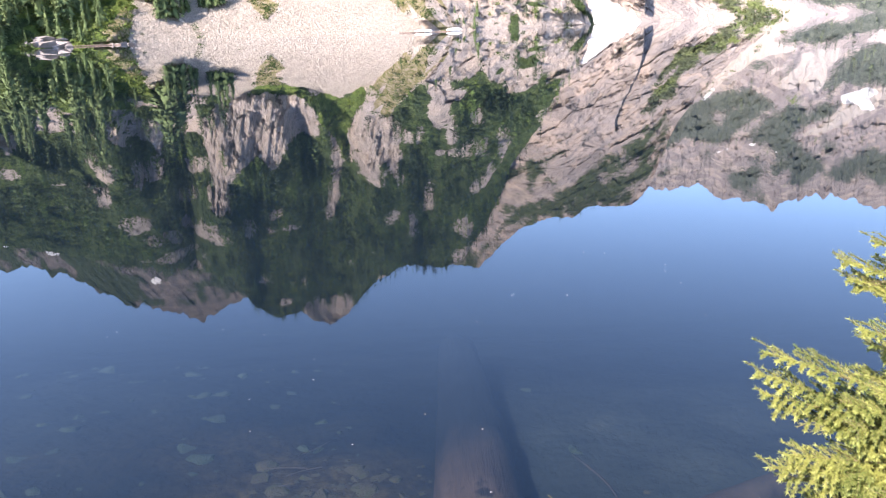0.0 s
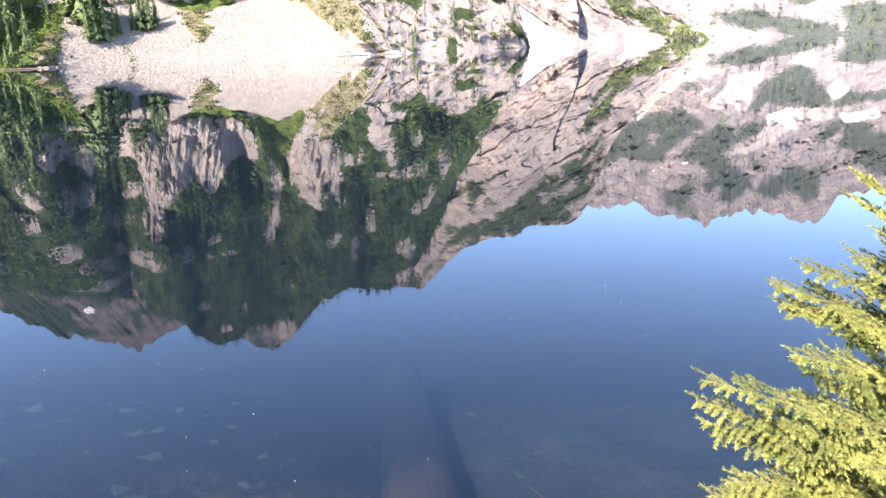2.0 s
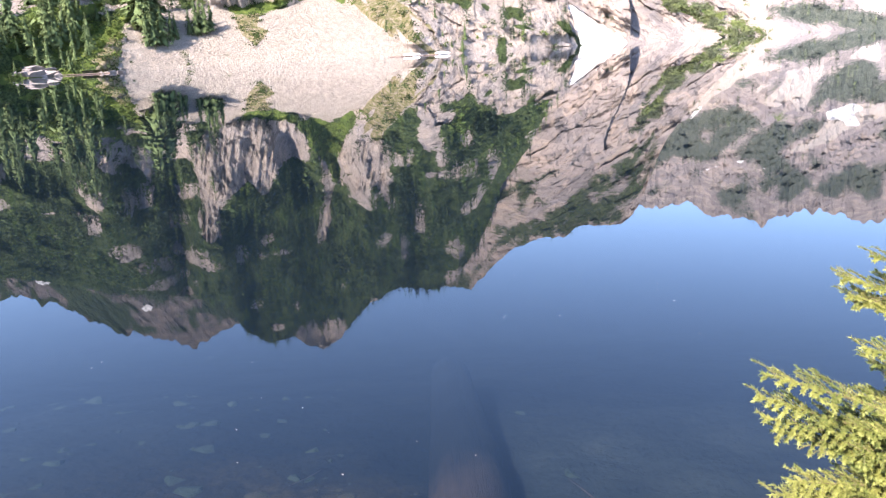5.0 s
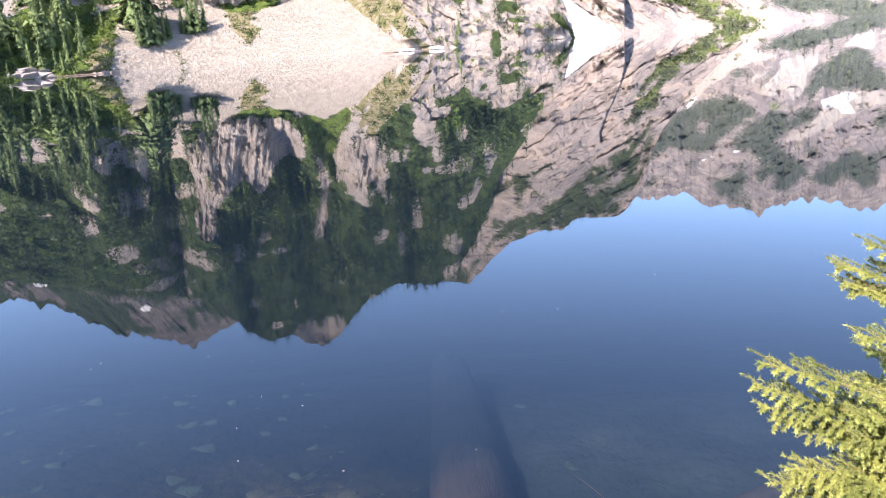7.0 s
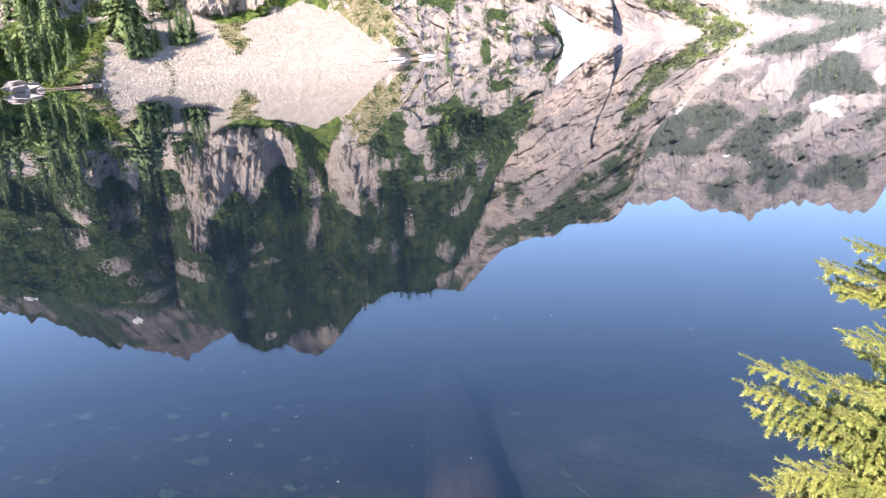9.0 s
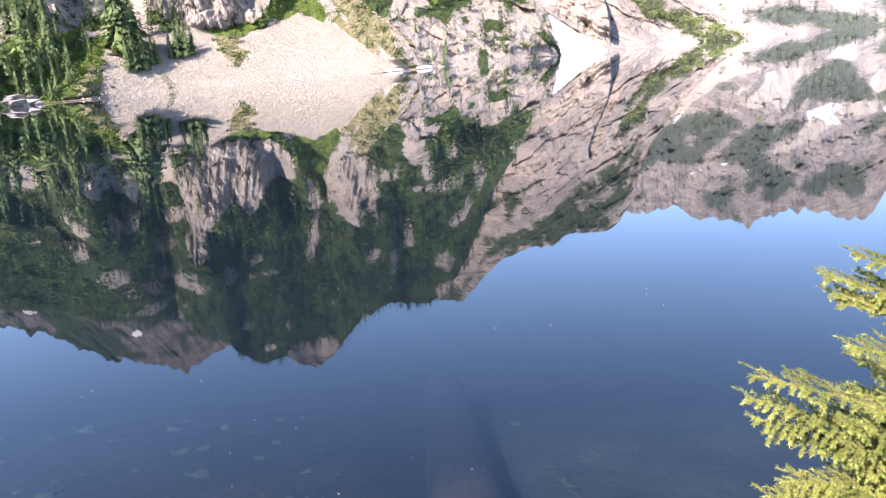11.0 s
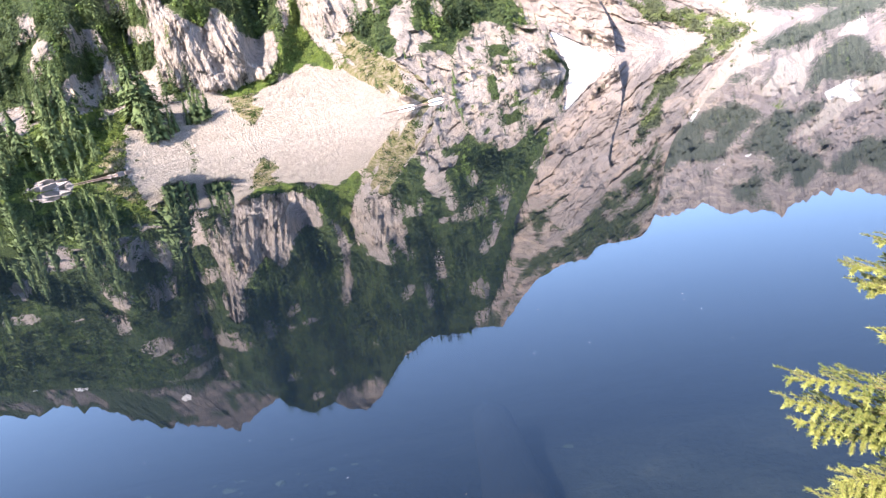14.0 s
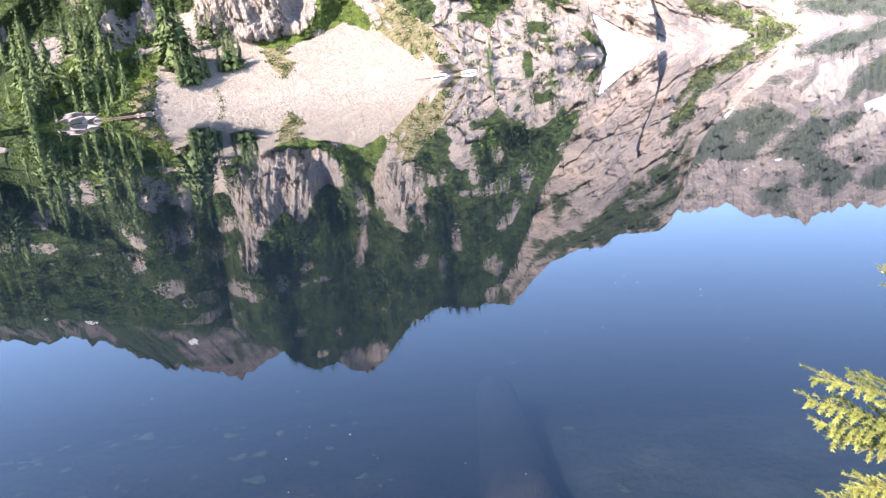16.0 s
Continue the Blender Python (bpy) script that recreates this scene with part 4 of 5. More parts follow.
# firs low on the slope stand singly
order = np.argsort(np.hypot(place_low[:, 0], place_low[:, 1]))[:280]
for q in order:
    p = place_low[q]
    tall = (2.6 + (9.5 if az_low[q] < -20 else 8.0) * rng.random() ** 1.7) * (0.7 if az_low[q] > -8 else 1.0)
    if e_low[q] < 0.03:
        tall *= 0.6
    plant_fir((p[0], p[1], p[2] - 0.3), tall, rng.random() * 6.28, int(rng.integers(5)))
rest = np.setdiff1d(np.arange(len(place_low)), order)
hi_pts, hi_es, hi_azs = scatter(near, 2300, -44, 4, lambda az, e, j, i: (e > 0.16) * np.where(n_wood[j, i], 1.0, 0.06) * ~n_cliff[j, i], 402)
top_pts, top_es, top_azs = scatter(near, 1400, -30, 4, lambda az, e, j, i: (e > 0.25) * np.where(n_wood[j, i], 1.0, 0.05), 404)
rim_pts, rim_es, rim_azs = scatter(near, 9000, -26, 4.5, lambda az, e, j, i: (e > near.e[-1, i] - 0.014) * ~n_cliff[j, i] * 1.5, 406)
top_pts, top_es, top_azs = np.concatenate([top_pts, rim_pts]), np.concatenate([top_es, rim_es]), np.concatenate([top_azs, rim_azs])
p_rest = np.concatenate([place_low[rest], pts[~low], hi_pts, top_pts])
e_rest = np.concatenate([e_low[rest], es[~low], hi_es, top_es])
d_rest = np.hypot(p_rest[:, 0], p_rest[:, 1])
top_rest = np.interp(np.concatenate([az_low[rest], azs[~low], hi_azs, top_azs]), near.az[0], near.e[-1])
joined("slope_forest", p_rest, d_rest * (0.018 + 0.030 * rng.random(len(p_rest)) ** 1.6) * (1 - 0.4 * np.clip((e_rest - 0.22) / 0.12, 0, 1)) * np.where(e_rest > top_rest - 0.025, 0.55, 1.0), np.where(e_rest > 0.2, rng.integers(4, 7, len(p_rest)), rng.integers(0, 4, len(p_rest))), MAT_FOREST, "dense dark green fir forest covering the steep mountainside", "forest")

# the tall firs and the two young clumps beside the talus
for az, e, h, k in ((-19.9, 0.052, 17.0, 0), (-19.4, 0.050, 15.5, 1), (-20.2, 0.062, 14.0, 2), (-19.0, 0.056, 13.0, 3)):
    p, j, i = near.at(np.array([az]), np.array([(e - 0.01) / 0.28]))
    ob = plant_fir(tuple(p[0]), h, az, k, "tall dark fir standing beside the pale talus")
    ob.scale = (h * 1.4, h * 1.4, h)
for az, e, h, k in ((-19.8, 0.037, 8, 0), (-19.3, 0.036, 9, 4), (-18.7, 0.037, 8.5, 3), (-18.1, 0.041, 7, 1), (-17.8, 0.043, 6, 2), (-19.5, 0.046, 10, 2), (-16.9, 0.046, 7, 0), (-16.4, 0.046, 8.5, 3), (-15.9, 0.047, 8, 4), (-15.4, 0.05, 7, 2), (-16.2, 0.054, 8, 1)):
    i = int(round((az + 45) / 56 * 719))
    j = int(np.argmin(np.abs(near.e[:, i] - e)))
    d, a = near.d[j, i], radians(near.az[j, i])
    plant_fir((d * math.sin(a), d * math.cos(a), near.e[j, i] * d - EYE - 0.2), h, az * 3, k, "young green fir in a clump on the talus")

def far_at(az, e):
    """The place on the near side at an azimuth and a rise."""
    i = int(round((az + 45) / 56 * 719))
    j = int(np.argmin(np.abs(near.e[:, i] - e)))
    d, a = near.d[j, i], radians(near.az[j, i])
    return (d * math.sin(a), d * math.cos(a), near.e[j, i] * d - EYE)


def far_height(az, d):
    """The height of the near side at an azimuth and a distance."""
    i = int(round((az + 45) / 56 * 719))
    j = int(np.argmin(np.abs(near.d[:60, i] - d)))
    return near.e[j, i] * near.d[j, i] - EYE


pts, es, azs = scatter(back, 900, -44, -14, lambda az, e, j, i: np.where(e < 0.33, 0.6, 0.15), 403)
joined("ridge_forest", pts, 5 + 5 * rng.random(len(pts)), rng.integers(4, 7, len(pts)), MAT_FOREST, "scattered firs on the grey rocky back ridge", "forest")
pts, es, azs = scatter(wall, 5200, -3, 19, lambda az, e, j, i: (np.where(w_wood[j, i], 0.7, 0.02) + 0.35 * (e > wall.e[-1, i] - 0.010)) * (e > 0.02), 405)
joined("wall_forest", pts, 1.4 + 2.2 * rng.random(len(pts)) ** 1.5, rng.integers(4, 7, len(pts)), MAT_FOREST, "thin fir stands on the ledges of the rock wall", "forest")
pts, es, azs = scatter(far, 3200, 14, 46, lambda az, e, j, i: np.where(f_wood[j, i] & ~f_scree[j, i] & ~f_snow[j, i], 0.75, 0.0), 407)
joined("valley_forest", pts, 2.5 + 5 * rng.random(len(pts)) ** 1.5, rng.integers(4, 7, len(pts)), MAT_HAZED_FOREST, "hazy green fir woods on the far valley side", "forest")


# ---- shrubs, rubble and boulders on the slopes ----
def leaf_clumps(name, places, size, material, label):
    """Low shrubs as many small leaf faces."""
    n = 27
    c = np.repeat(places, n, axis=0)
    s = np.repeat(size * (0.6 + 0.8 * rng.random(len(places))), n)
    off = rng.normal(0, 0.5, (len(c), 3)) * s[:, None]
    off[:, 2] = np.abs(off[:, 2]) * 0.8
    c = c + off
    u = rng.normal(size=c.shape)
    u /= np.linalg.norm(u, axis=1)[:, None]
    w = np.cross(u, rng.normal(size=c.shape))
    w /= np.linalg.norm(w, axis=1)[:, None]
    h = (s * 0.23)[:, None]
    v = np.stack([c - u * h, c + w * h * 0.6, c + u * h, c - w * h * 0.6], 1).reshape(-1, 3)
    ob = new(name, mesh_of(name, v, np.arange(len(v)).reshape(-1, 4), material))
    return tagged(ob, label, "shrubs", kind="stuff")


pts, es, azs = scatter(near, 9000, -44, 10, lambda az, e, j, i: np.where(n_grassy[j, i], 1.0, 0) + np.where(n_ochre[j, i], 0.25, 0) + np.where(n_wood[j, i] & ~n_talus[j, i] & (e < 0.2), 0.22, 0) + n_shore[j, i] * 0.1, 411)
leaf_clumps("slope_shrubs", pts, 1.0, MAT_SHRUB, "bright green low shrubs and grass tufts on the slope")
pts, es, azs = scatter(wall, 9000, 14, 24, lambda az, e, j, i: w_bush[j, i] * 1.8, 413)
far_pts, es, azs = scatter(far, 4000, 17, 28, lambda az, e, j, i: f_bush[j, i] * 1.5, 414)
pts = np.concatenate([pts, far_pts])
leaf_clumps("shore_shrubs", pts, 1.1, MAT_BUSH, "green bushes along the far lake shore")


spots = np.array([far_at(a, e) for a, e in ((-17.25, 0.012), (-17.3, 0.017), (-17.4, 0.022), (-17.5, 0.026), (-14.6, 0.021), (-20.9, 0.02))])
leaf_clumps("talus_plants", spots, 0.7, MAT_SHRUB, "small green tufts growing between the talus blocks")


def stone_arrays(seed, flat=0.7):
    """An angular stone about one metre across."""
    r = np.random.default_rng(seed)
    bm = bmesh.new()
    for _ in range(13):
        q = Vector(r.normal(size=3)).normalized()
        bm.verts.new((q.x * (0.42 + 0.12 * r.random()), q.y * (0.42 + 0.12 * r.random()), q.z * flat * 0.5))
    res = bmesh.ops.convex_hull(bm, input=bm.verts)
    bmesh.ops.delete(bm, geom=[g for g in res["geom_interior"] if isinstance(g, bmesh.types.BMVert)], context="VERTS")
    bm.verts.index_update()
    v = np.array([x.co[:] for x in bm.verts])
    f = [tuple(x.index for x in g.verts) for g in bm.faces]
    bm.free()
    return v, np.array(f)


STONES = [stone_arrays(500 + k, 0.55 + 0.1 * k) for k in range(5)]


def rubble(name, places, sizes, material, label):
    vs, fs, n = [], [], 0
    for p, s in zip(places, sizes):
        v, f = STONES[int(rng.integers(5))]
        rot = np.array(Euler((rng.random() * 0.4, rng.random() * 0.4, rng.random() * 6.28)).to_matrix())
        vs.append((v * s) @ rot.T + p)
        fs.append(f + n)
        n += len(v)
    ob = new(name, mesh_of(name, np.concatenate(vs), np.concatenate(fs), material))
    return tagged(ob, label, "rocks", kind="stuff")


pts, es, azs = scatter(near, 46000, -23, 0, lambda az, e, j, i: n_talus[j, i] & ~n_green[j, i], 421)
rubble("talus_rubble", pts, 0.13 + 0.26 * rng.random(len(pts)) ** 4, MAT_RUBBLE, "sunlit pale pinkish talus blocks sloping into the lake")


def rock_mesh(name, seed, flat, material, sub=3, faces=11):
    """A boulder with broken faces and worn edges."""
    r = np.random.default_rng(seed)
    bm = bmesh.new()
    bmesh.ops.create_icosphere(bm, subdivisions=sub, radius=0.5)
    cuts = [(Vector(r.normal(size=3)).normalized(), 0.30 + 0.13 * r.random()) for _ in range(faces)]
    for v in bm.verts:
        p = v.co.copy()
        for nrm, lim in cuts:
            over = p.dot(nrm) - lim
            if over > 0:
                p -= nrm * over * 0.9
        p += p.normalized() * 0.05 * noise.noise(p * 5 + Vector((seed, 0, 0)))
        p.z *= flat
        v.co = p
    me = bpy.data.meshes.new(name)
    bm.to_mesh(me)
    bm.free()
    me.materials.append(material)
    return me


BLOCKS = [mesh_of("shore_boulder", *stone_arrays(530 + k, 0.95), MAT_BOULDER) for k in range(6)]
for az, d, size in ((-28.1, 149.5, 2.0), (-27.6, 150, 2.8), (-27.0, 150, 3.4), (-26.5, 150.5, 2.6), (-26.1, 151, 3.2), (-25.6, 150.5, 1.8), (-26.9, 152.5, 3.4), (-26.2, 153, 2.8), (-27.4, 151.5, 2.4), (-25.8, 152, 2.0), (-22.9, 151, 1.4), (-22.4, 152.5, 2.0), (-22.0, 156, 1.4), (-21.7, 153, 1.5), (-31.5, 147.5, 2.4), (-32.4, 147, 2.0), (-21.9, 159, 1.6)):
    ob = new("shore_boulder", BLOCKS[int(rng.integers(6))])
    lift = max(0.05 * size, float(far_at(az, 0.0)[2]) if d < shore(az) else far_height(az, d) + 0.1 * size)
    ob.matrix_basis = pose(d * math.sin(radians(az)), d * math.cos(radians(az)), lift, rng.uniform(-15, 15), rng.uniform(-15, 15), rng.random() * 360) @ Matrix.Diagonal((size * 1.3, size, size * 0.62, 1))
    tagged(ob, "pale grey boulder at the waterline of the far shore", "boulder", "boulders on the far shore")


# ---- driftwood and late snow on the far shore ----
def log_mesh(name, length, r0, r1, bend, seed, material, sides=14, rings=28, knots=5):
    """A log along +y from the origin: tapered, bent, with knots and shallow furrows."""
    r = np.random.default_rng(seed)
    kn = [(r.random(), r.random() * math.tau, 0.04 + 0.05 * r.random()) for _ in range(knots)]
    v, f = [], []
    for i in range(rings + 1):
        s = i / rings
        rad = r0 + (r1 - r0) * s
        for j in range(sides):
            a = j * math.tau / sides
            q = rad * (1 + 0.06 * noise.noise(Vector((math.cos(a) * 2, math.sin(a) * 2, s * length * 1.5 + seed))) + 0.05 * noise.noise(Vector((math.cos(a) * 5, math.sin(a) * 5, s * length * 3 + seed))))
            for ks, ka, kh in kn:
                da = (a - ka + math.pi) % math.tau - math.pi
                q += rad * kh * 2.0 * math.exp(-((s - ks) * length / (1.1 * rad)) ** 2 * 2 - (da / 0.35) ** 2)
            v.append((q * math.cos(a) + bend * math.sin(s * 3.1), s * length, q * math.sin(a)))
    for i in range(rings):
        for j in range(sides):
            f.append((i * sides + j, i * sides + (j + 1) % sides, (i + 1) * sides + (j + 1) % sides, (i + 1) * sides + j))
    f += [tuple(range(sides)), tuple(range(rings * sides, (rings + 1) * sides))]
    return mesh_of(name, v, f, material, True)


def far_point(az, d, z=0.0):
    return (d * math.sin(radians(az)), d * math.cos(radians(az)), z)


for az, d, L, turn in ((-2.0, 156, 3.6, 70), (-1.4, 155.5, 2.6, 110), (0.5, 156, 3.0, 84), (-22.4, 150.5, 7.5, 112)):
    ob = new("driftwood_log", log_mesh("driftwood_log", L, 0.11, 0.07, 0.12, int(L * 10), MAT_DRIFT, 10, 12, 3))
    ob.matrix_basis = pose(*far_point(az, d, 0.06), 0.6, 0, turn)
    tagged(ob, "reddish grey driftwood log lying at the waterline", "log", "driftwood at the talus foot")
for az, d, sx in ((-1.5, 158.5, 4.0), (0.8, 159, 3.2)):
    ob = new("snow_patch", rock_mesh("snow_patch", int(sx * 7), 0.30, MAT_SNOW))
    ob.matrix_basis = pose(*far_point(az, d, 0.3), 0, 0, -az) @ Matrix.Diagonal((sx, sx * 0.6, 2.4, 1))
    tagged(ob, "small melting white snow patch at the lake shore", "snow patch", "snow patches on the shore")

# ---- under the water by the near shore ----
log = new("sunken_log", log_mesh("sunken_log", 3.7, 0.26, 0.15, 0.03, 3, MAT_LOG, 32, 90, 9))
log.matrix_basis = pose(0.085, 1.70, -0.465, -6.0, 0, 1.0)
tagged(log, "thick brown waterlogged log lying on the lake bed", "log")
log = new("sunken_log", log_mesh("sunken_log", 2.4, 0.075, 0.060, 0.10, 8, MAT_SILT_WOOD, 20, 40, 5))
log.matrix_basis = pose(0.56, 2.74, -0.585, 2.5, 0, -64)
tagged(log, "slim brown sunken log leaning towards the bank", "log")

BED_ROCKS = [rock_mesh("lake_stone", 540 + k, 0.45 + 0.08 * k, MAT_LAKE_STONE, 2) for k in range(3)] + [mesh_of("lake_stone", *stone_arrays(560 + k, 0.6), MAT_LAKE_STONE) for k in range(3)]
# Stones whose dark colour stands in for dimming through the water.
DIMMED_ROCKS = [mesh_of("lake_stone", *stone_arrays(580 + k, 0.30 + 0.06 * k), MAT_DIMMED_STONE) for k in range(4)]


def bed_z(x, y):
    return float(ground_height(np.array(x), np.array(y)))


def lay_stone(x, y, s, me, label, tilt=0.0, name="lake_stone"):
    ob = new(name, me)
    ob.matrix_basis = pose(x, y, bed_z(x, y) - 0.06 * s, tilt, tilt * 0.5, rng.random() * 360) @ Matrix.Diagonal((s, s * (0.7 + 0.3 * rng.random()), s * 0.8, 1))
    return tagged(ob, label, "stone", "stones on the lake bed")


lay_stone(-0.43, 2.98, 0.40, rock_mesh("lake_stone", 571, 0.75, MAT_BIG_STONE, 4), "big ochre brown angular stone under shallow water", 6)
for x, y, z in ((-0.75, 3.24, 0.13), (-0.35, 3.20, 0.18), (-1.43, 3.61, 0.36), (-1.49, 4.36, 0.24), (-1.12, 4.21, 0.22), (-1.49, 2.88, 0.28), (0.59, 3.41, 0.22), (0.46, 4.43, 0.20), (0.58, 2.8, 0.12), (0.66, 2.86, 0.1), (-0.64, 3.05, 0.26), (-0.53, 2.9, 0.18), (-0.8, 2.95, 0.22), (-0.25, 3.05, 0.16)):
    lay_stone(x * 1.08, y * 1.08, 0.72 * z, BED_ROCKS[int(rng.integers(6))] if y < 3.3 and x < 0 else DIMMED_ROCKS[int(rng.integers(4))], "algae-tinged grey brown stone on the lake bed", 8)
for _ in range(290):
    if rng.random() < 0.55:
        x, y, z = rng.normal(-0.68, 0.30), rng.normal(3.22, 0.26), 0.03 + 0.13 * rng.random() ** 2.5
    else:
        x, y, z = rng.uniform(-4.6, -0.6), rng.uniform(2.5, 6.6), 0.05 + 0.19 * rng.random() ** 2.5
    lay_stone(x, y, z, BED_ROCKS[int(rng.integers(6))] if x > -1.3 and y < 3.7 else DIMMED_ROCKS[int(rng.integers(4))], "algae-tinged grey brown stone on the lake bed", 14 * rng.random())
for _ in range(14):
    x, y = rng.uniform(0.45, 1.0), rng.uniform(2.7, 3.3)
    lay_stone(x, y, 0.04 + 0.09 * rng.random() ** 2, BED_ROCKS[int(rng.integers(6))], "silt-covered dull stone on the lake bed", 8)
for k in range(6):
    x, y = rng.normal(-0.75, 0.25), rng.normal(3.3, 0.25)
    ob = new("sunken_twig", log_mesh("sunken_twig", 0.08 + 0.18 * rng.random(), 0.003, 0.0015, 0.01, k, MAT_BARK, 6, 8, 0))
    ob.matrix_basis = pose(x, y, bed_z(x, y) + 0.02, rng.uniform(-6, 8), 0, rng.random() * 360)
    tagged(ob, "thin waterlogged twig among the stones of the lake bed", "twig", "twigs on the lake bed")

# a bowed thin branch on the bed beside the log
bow = [Vector((0.62 + 0.16 * math.sin(k / 14 * 2.6), 3.62 - 0.72 * k / 14, bed_z(0.7, 3.3) + 0.02)) for k in range(15)]
stick = new("floating_stick", log_mesh("floating_stick", 0.09, 0.0010, 0.0007, 0.004, 5, MAT_TWIG, 6, 8, 0))
stick.matrix_basis = pose(0.31, 2.30, 0.001, 0, 0, -140)
tagged(stick, "thin pale stick floating on the still water", "stick")


fleck = []
for _ in range(40):
    fx, fy, fa = rng.uniform(-2.2, 1.6), rng.uniform(2.0, 6.5), rng.random() * 6.28
    fw = 0.002 + 0.003 * rng.random()
    fleck += [(fx + fw * math.cos(fa + q), fy + fw * math.sin(fa + q), 0.0015) for q in (0.0, 1.3, 3.1, 4.6)]
fleck_ob = new("floating_specks", mesh_of("floating_specks", fleck, [tuple(range(4 * k, 4 * k + 4)) for k in range(40)], MAT_DEAD))
tagged(fleck_ob, "tiny pale specks of pollen and bark floating on the lake", "specks", kind="stuff")


# ---- the young hemlock by the eye ----
def tube(pts, radii, sides=5):
    v, f = [], []
    for k, (p, r) in enumerate(zip(pts, radii)):
        d = (pts[min(k + 1, len(pts) - 1)] - pts[max(k - 1, 0)]).normalized()
        a = d.orthogonal().normalized()
        b = d.cross(a)
        for j in range(sides):
            t = j * math.tau / sides
            v.append(p + a * r * math.cos(t) + b * r * math.sin(t))
    for k in range(len(pts) - 1):
        for j in range(sides):
            f.append((k * sides + j, k * sides + (j + 1) % sides, (k + 1) * sides + (j + 1) % sides, (k + 1) * sides + j))
    return v, f


bv, bf = tube(bow, [0.006 - 0.0003 * k for k in range(15)], 6)
bow_ob = new("sunken_branch", mesh_of("sunken_branch", [tuple(p) for p in bv], bf, MAT_SILT_WOOD, True))
tagged(bow_ob, "thin bowed dark branch lying on the lake bed", "branch")


def curve_points(a, b, n, rise):
    return [a.lerp(b, k / n) + Vector((0, 0, rise * math.sin(math.pi * k / n))) for k in range(n + 1)]


def needle_faces(pts, r, nv, nf, length, step):
    """Short blunt needles all round a shoot."""
    for k in range(len(pts) - 1):
        p, q = pts[k], pts[k + 1]
        d = q - p
        L = d.length
        if L < 1e-6:
            continue
        d /= L
        a = d.orthogonal().normalized()
        b = d.cross(a)
        for _ in range(max(1, int(L / step))):
            t = r.random() * math.tau
            o = p + d * (r.random() * L)
            out = a * math.cos(t) + b * math.sin(t)
            way = (out * 0.85 + d * (0.35 + 0.6 * r.random()) + Vector((0, 0, 0.10))).normalized()
            side = way.cross(d)
            if side.length < 1e-4:
                continue
            side = side.normalized()
            ln = length * (0.7 + 0.5 * r.random())
            n = len(nv)
            nv += [o + side * 0.0012, o - side * 0.0012, o + way * ln]
            nf.append((n, n + 1, n + 2))


def hemlock_branch(parent, base, tip, r, dense=1.0, rise=0.05):
    """One flat, layered spray: main shoot, side shoots, sub-shoots, needles."""
    main = curve_points(base, tip, 12, rise)
    wood_v, wood_f, nv, nf = [], [], [], []

    def add_wood(pts, r0, r1, sides=4):
        v, f = tube(pts, [r0 + (r1 - r0) * k / (len(pts) - 1) for k in range(len(pts))], sides)
        n = len(wood_v)
        wood_v.extend(v)
        wood_f.extend(tuple(i + n for i in g) for g in f)

    L = (tip - base).length
    add_wood(main, 0.0060 * L / 0.7, 0.0005, 6)
    needle_faces(main[5:], r, nv, nf, 0.0084, 0.00060 / dense)
    axis = (tip - base).normalized()
    flat = axis.cross(Vector((0, 0, 1))).normalized()
    flat = (flat + Vector((0, 0, 0.5 if flat.y > 0 else -0.5))).normalized()
    count = int(L / 0.022)
    for k in range(3, count):
        s = k / count
        at = main[int(s * 12)].lerp(main[min(12, int(s * 12) + 1)], s * 12 - int(s * 12))
        for sign in ((1, -1) if r.random() < 0.75 else ((1,) if k % 2 else (-1,))):
            ln = (0.030 + 0.145 * (1 - s) ** 0.7) * (0.6 + 0.6 * r.random())
            up = Vector((0, 0, r.uniform(-0.18, 0.14)))
            way = (axis * r.uniform(0.8, 1.2) + flat * sign * r.uniform(0.45, 0.85) + up).normalized()
            twig = curve_points(at, at + way * ln, 4, 0.10 * ln * r.random())
            add_wood(twig, 0.0014, 0.0004)
            needle_faces(twig, r, nv, nf, 0.0080, 0.00060 / dense)
            if ln > 0.07:
                for m in range(1, int(ln / 0.021)):
                    q = m / (ln / 0.021)
                    o = at + way * ln * q
                    sw = (way + flat * r.choice((-1, 1)) * 0.7 + Vector((0, 0, r.uniform(-0.25, 0.25)))).normalized()
                    sl = ln * (1 - q) * 0.40 * (0.5 + r.random()) + 0.022
                    sub = [o, o + sw * sl]
                    needle_faces(sub, r, nv, nf, 0.0074, 0.00060 / dense)
    br = part("branch", mesh_of("branch", [tuple(p) for p in wood_v], wood_f, MAT_TWIG), parent)
    part("needles", mesh_of("needles", [tuple(p) for p in nv], nf, MAT_NEEDLE), br)


def dead_spray(parent, base, tip, r, material=MAT_TWIG):
    v, f = [], []
    main = curve_points(base, tip, 6, 0.01)
    for pts, r0 in [(main, 0.0016)] + [(curve_points(main[k], main[k] + Vector((r.uniform(-0.045, 0.0), r.uniform(-0.03, 0.03), r.uniform(-0.015, 0.03))), 3, 0.004), 0.0007) for k in (2, 3, 3, 4, 4, 5, 5) for _ in (0, 1)]:
        tv, tf = tube(pts, [r0 * (1 - 0.7 * k / (len(pts) - 1)) for k in range(len(pts))], 4)
        n = len(v)
        v.extend(tv)
        f.extend(tuple(i + n for i in g) for g in tf)
    part("dead_twig", mesh_of("dead_twig", [tuple(p) for p in v], f, material), parent, "bare brown dead twig")


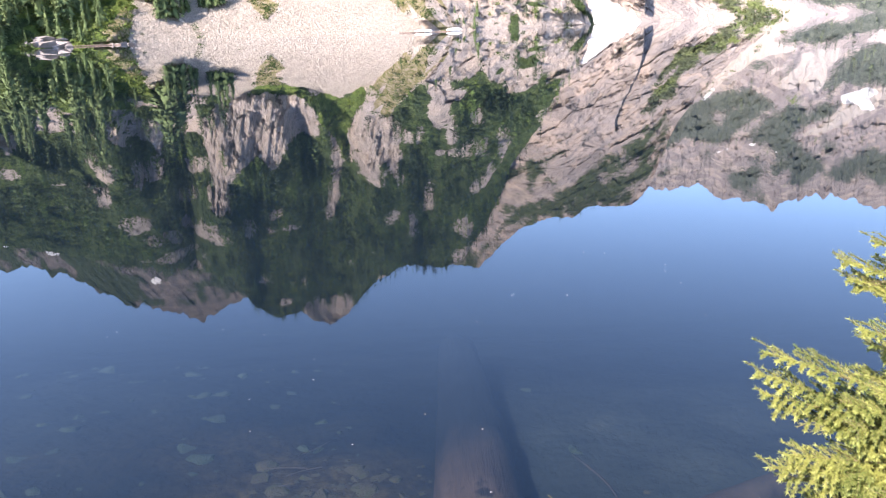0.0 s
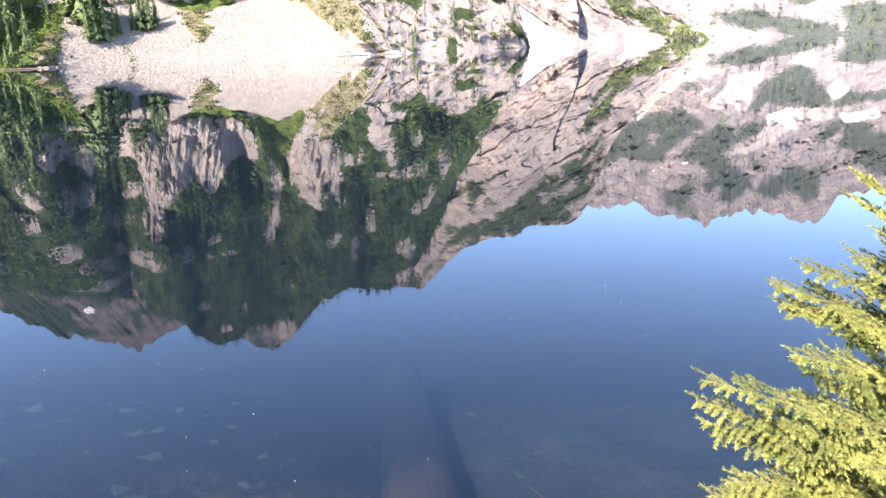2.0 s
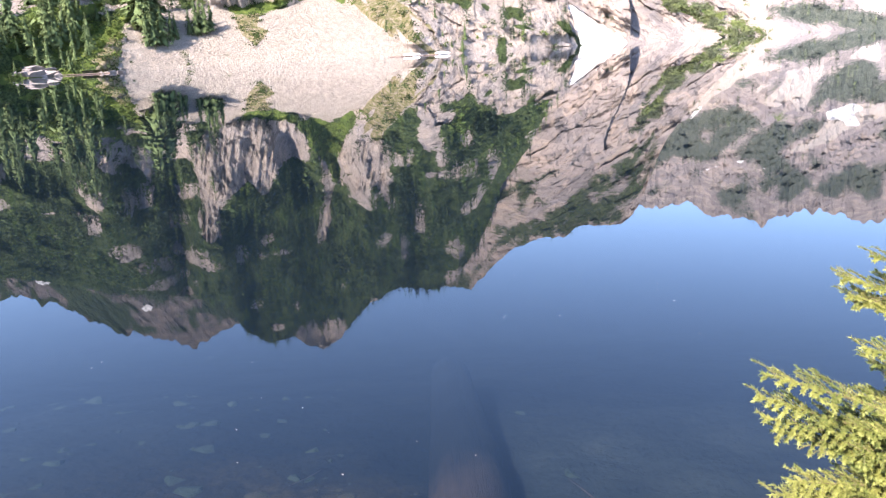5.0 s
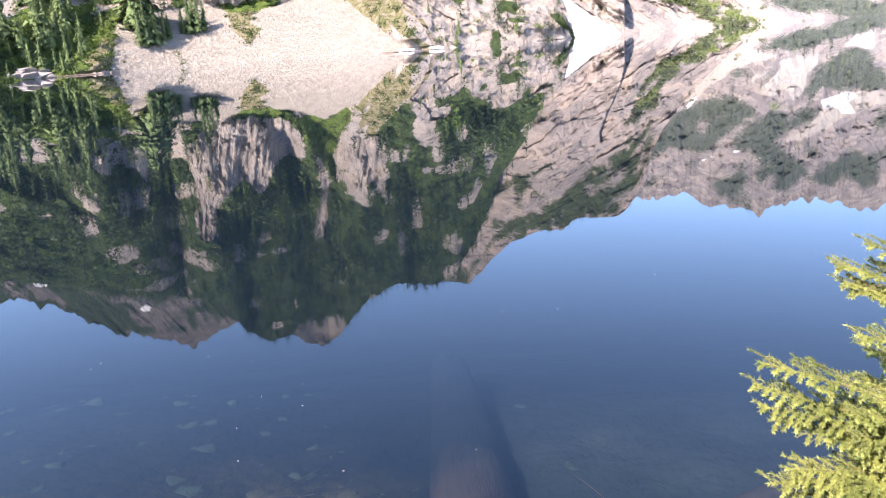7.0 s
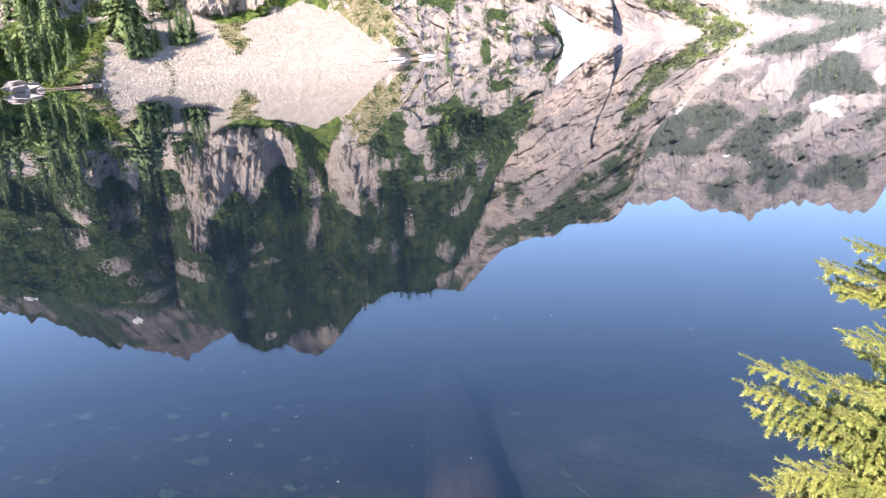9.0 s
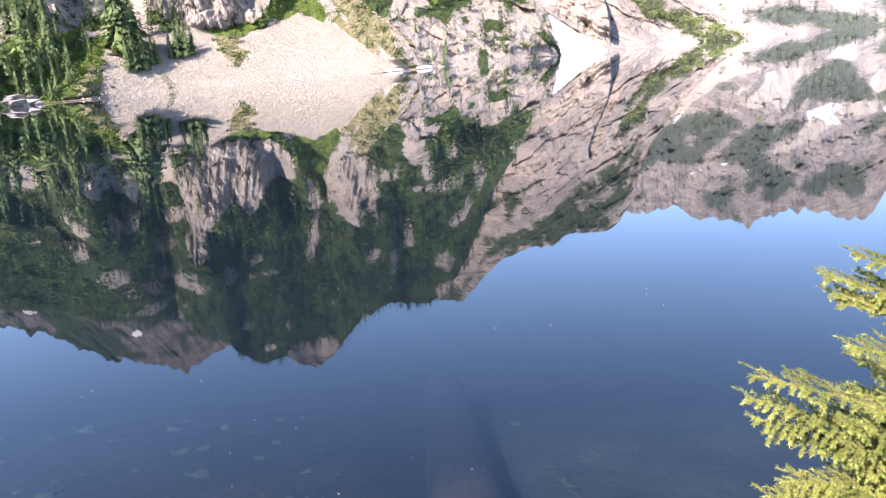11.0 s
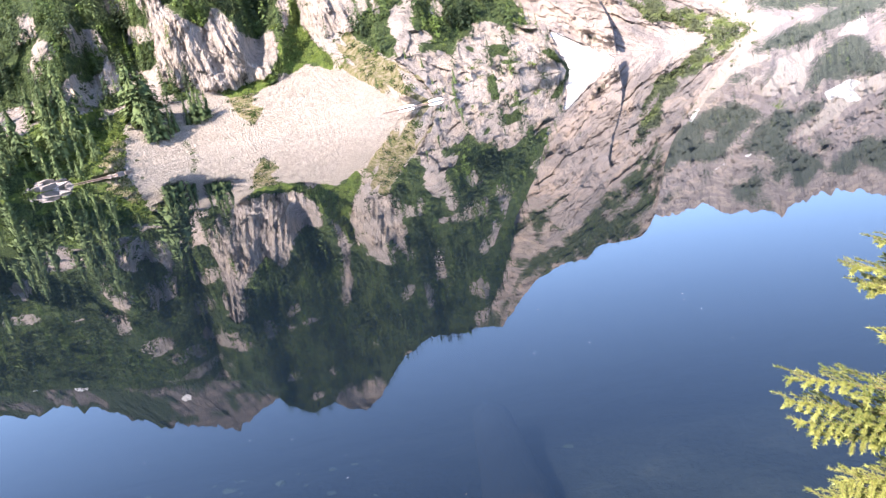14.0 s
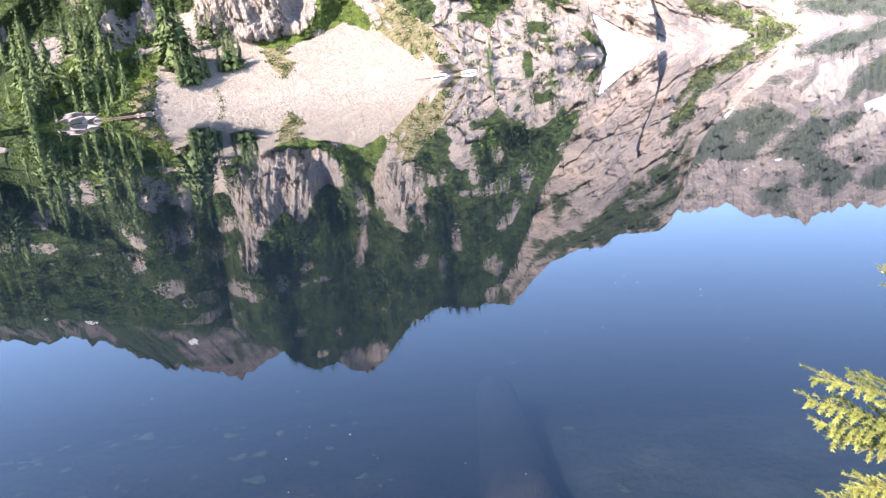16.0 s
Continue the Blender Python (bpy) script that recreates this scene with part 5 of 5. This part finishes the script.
def hemlock():
    r = random.Random(11)
    root = Vector((1.42, 1.50, 0.05))
    top = new("hemlock_sapling")
    tagged(top, "young hemlock with sunlit yellow-green needles on the bank", "tree")
    tv, tf = tube([root + Vector((0.012 * math.sin(k), 0.01 * math.cos(2 * k), -0.35 + 0.2 * k)) for k in range(12)], [0.034 - 0.0027 * k for k in range(12)], 10)
    part("trunk", mesh_of("trunk", [tuple(p) for p in tv], tf, MAT_BARK, True), top)
    # each group is one broad spray whose leading shoots end side by side
    sprays = (
        ((0.498, 1.20, 1.065), (0.495, 1.21, 1.020), (0.500, 1.19, 0.987), (0.530, 1.21, 0.952), (0.670, 1.20, 0.955), (0.700, 1.18, 0.955), (0.615, 1.24, 0.915)),
        ((0.778, 1.385, 1.197), (0.716, 1.385, 1.165), (0.737, 1.375, 1.128), (0.752, 1.39, 1.110)),
        ((0.675, 1.21, 1.092), (0.742, 1.295, 1.026), (0.775, 1.295, 0.995)),
        ((0.885, 1.39, 1.207), (0.915, 1.37, 1.180)),
        ((0.832, 1.31, 1.385), (0.838, 1.32, 1.342), (0.880, 1.31, 1.285), (0.900, 1.30, 1.250), (0.935, 1.26, 1.372)),
        ((0.545, 1.17, 0.870), (0.515, 1.17, 0.845), (0.548, 1.18, 0.810), (0.600, 1.17, 0.830)),
        ((0.437, 1.16, 0.700), (0.483, 1.16, 0.717), (0.550, 1.16, 0.742), (0.588, 1.17, 0.725), (0.625, 1.16, 0.745)),
    )
    for group, drop in zip(sprays, (0.50, 0.34, 0.42, 0.30, 0.42, 0.34, 0.24)):
        for x, y, z in group:
            tip = Vector((x, y, z))
            base = Vector((root.x, root.y, max(0.10, z - drop + r.uniform(-0.04, 0.04))))
            hemlock_branch(top, base, tip.lerp(base, 0.038) + Vector((0, 0, -0.012)), r, 0.95, 0.02)
    inner = ((0.72, 1.18, 0.96), (0.70, 1.10, 0.80), (0.86, 1.15, 1.13), (0.95, 1.10, 0.95), (0.85, 1.05, 0.70), (0.92, 1.25, 1.25), (0.83, 1.28, 1.10), (0.87, 1.22, 1.28), (0.70, 1.20, 0.88), (0.78, 1.10, 0.90), (0.72, 1.12, 0.70), (0.98, 1.20, 1.10), (0.62, 1.10, 0.64))
    for x, y, z in inner:
        tip = Vector((x, y, z))
        base = Vector((root.x, root.y, max(0.10, z - 0.36 + r.uniform(-0.05, 0.05))))
        hemlock_branch(top, base, tip, r, 0.62, 0.03)
        more = tip.lerp(base, 0.32) + Vector((r.uniform(-0.03, 0.05), r.uniform(-0.09, 0.09), r.uniform(-0.10, 0.05)))
        hemlock_branch(top, base + Vector((0, 0, r.uniform(-0.06, 0.06))), more, r, 0.38, 0.03)
    for k in range(8):
        z = 0.35 + 1.55 * k / 8
        a = k * 2.4 + 0.4
        reach = 0.78 * (1 - z / 2.3)
        way = Vector((math.cos(a), math.sin(a), 0.10))
        base = Vector((root.x, root.y, z))
        hemlock_branch(top, base, base + way * reach, r, 0.3, 0.04)
    dead_spray(top, Vector((0.98, 1.38, 1.10)), Vector((0.74, 1.27, 1.125)), r)
    dead_spray(top, Vector((1.0, 1.2, 0.85)), Vector((0.80, 1.08, 0.83)), r)
    dead_spray(top, Vector((0.98, 1.06, 0.79)), Vector((0.80, 0.985, 0.805)), r, MAT_DEAD)
    dead_spray(top, Vector((0.95, 1.15, 0.90)), Vector((0.775, 1.04, 0.94)), r)


hemlock()
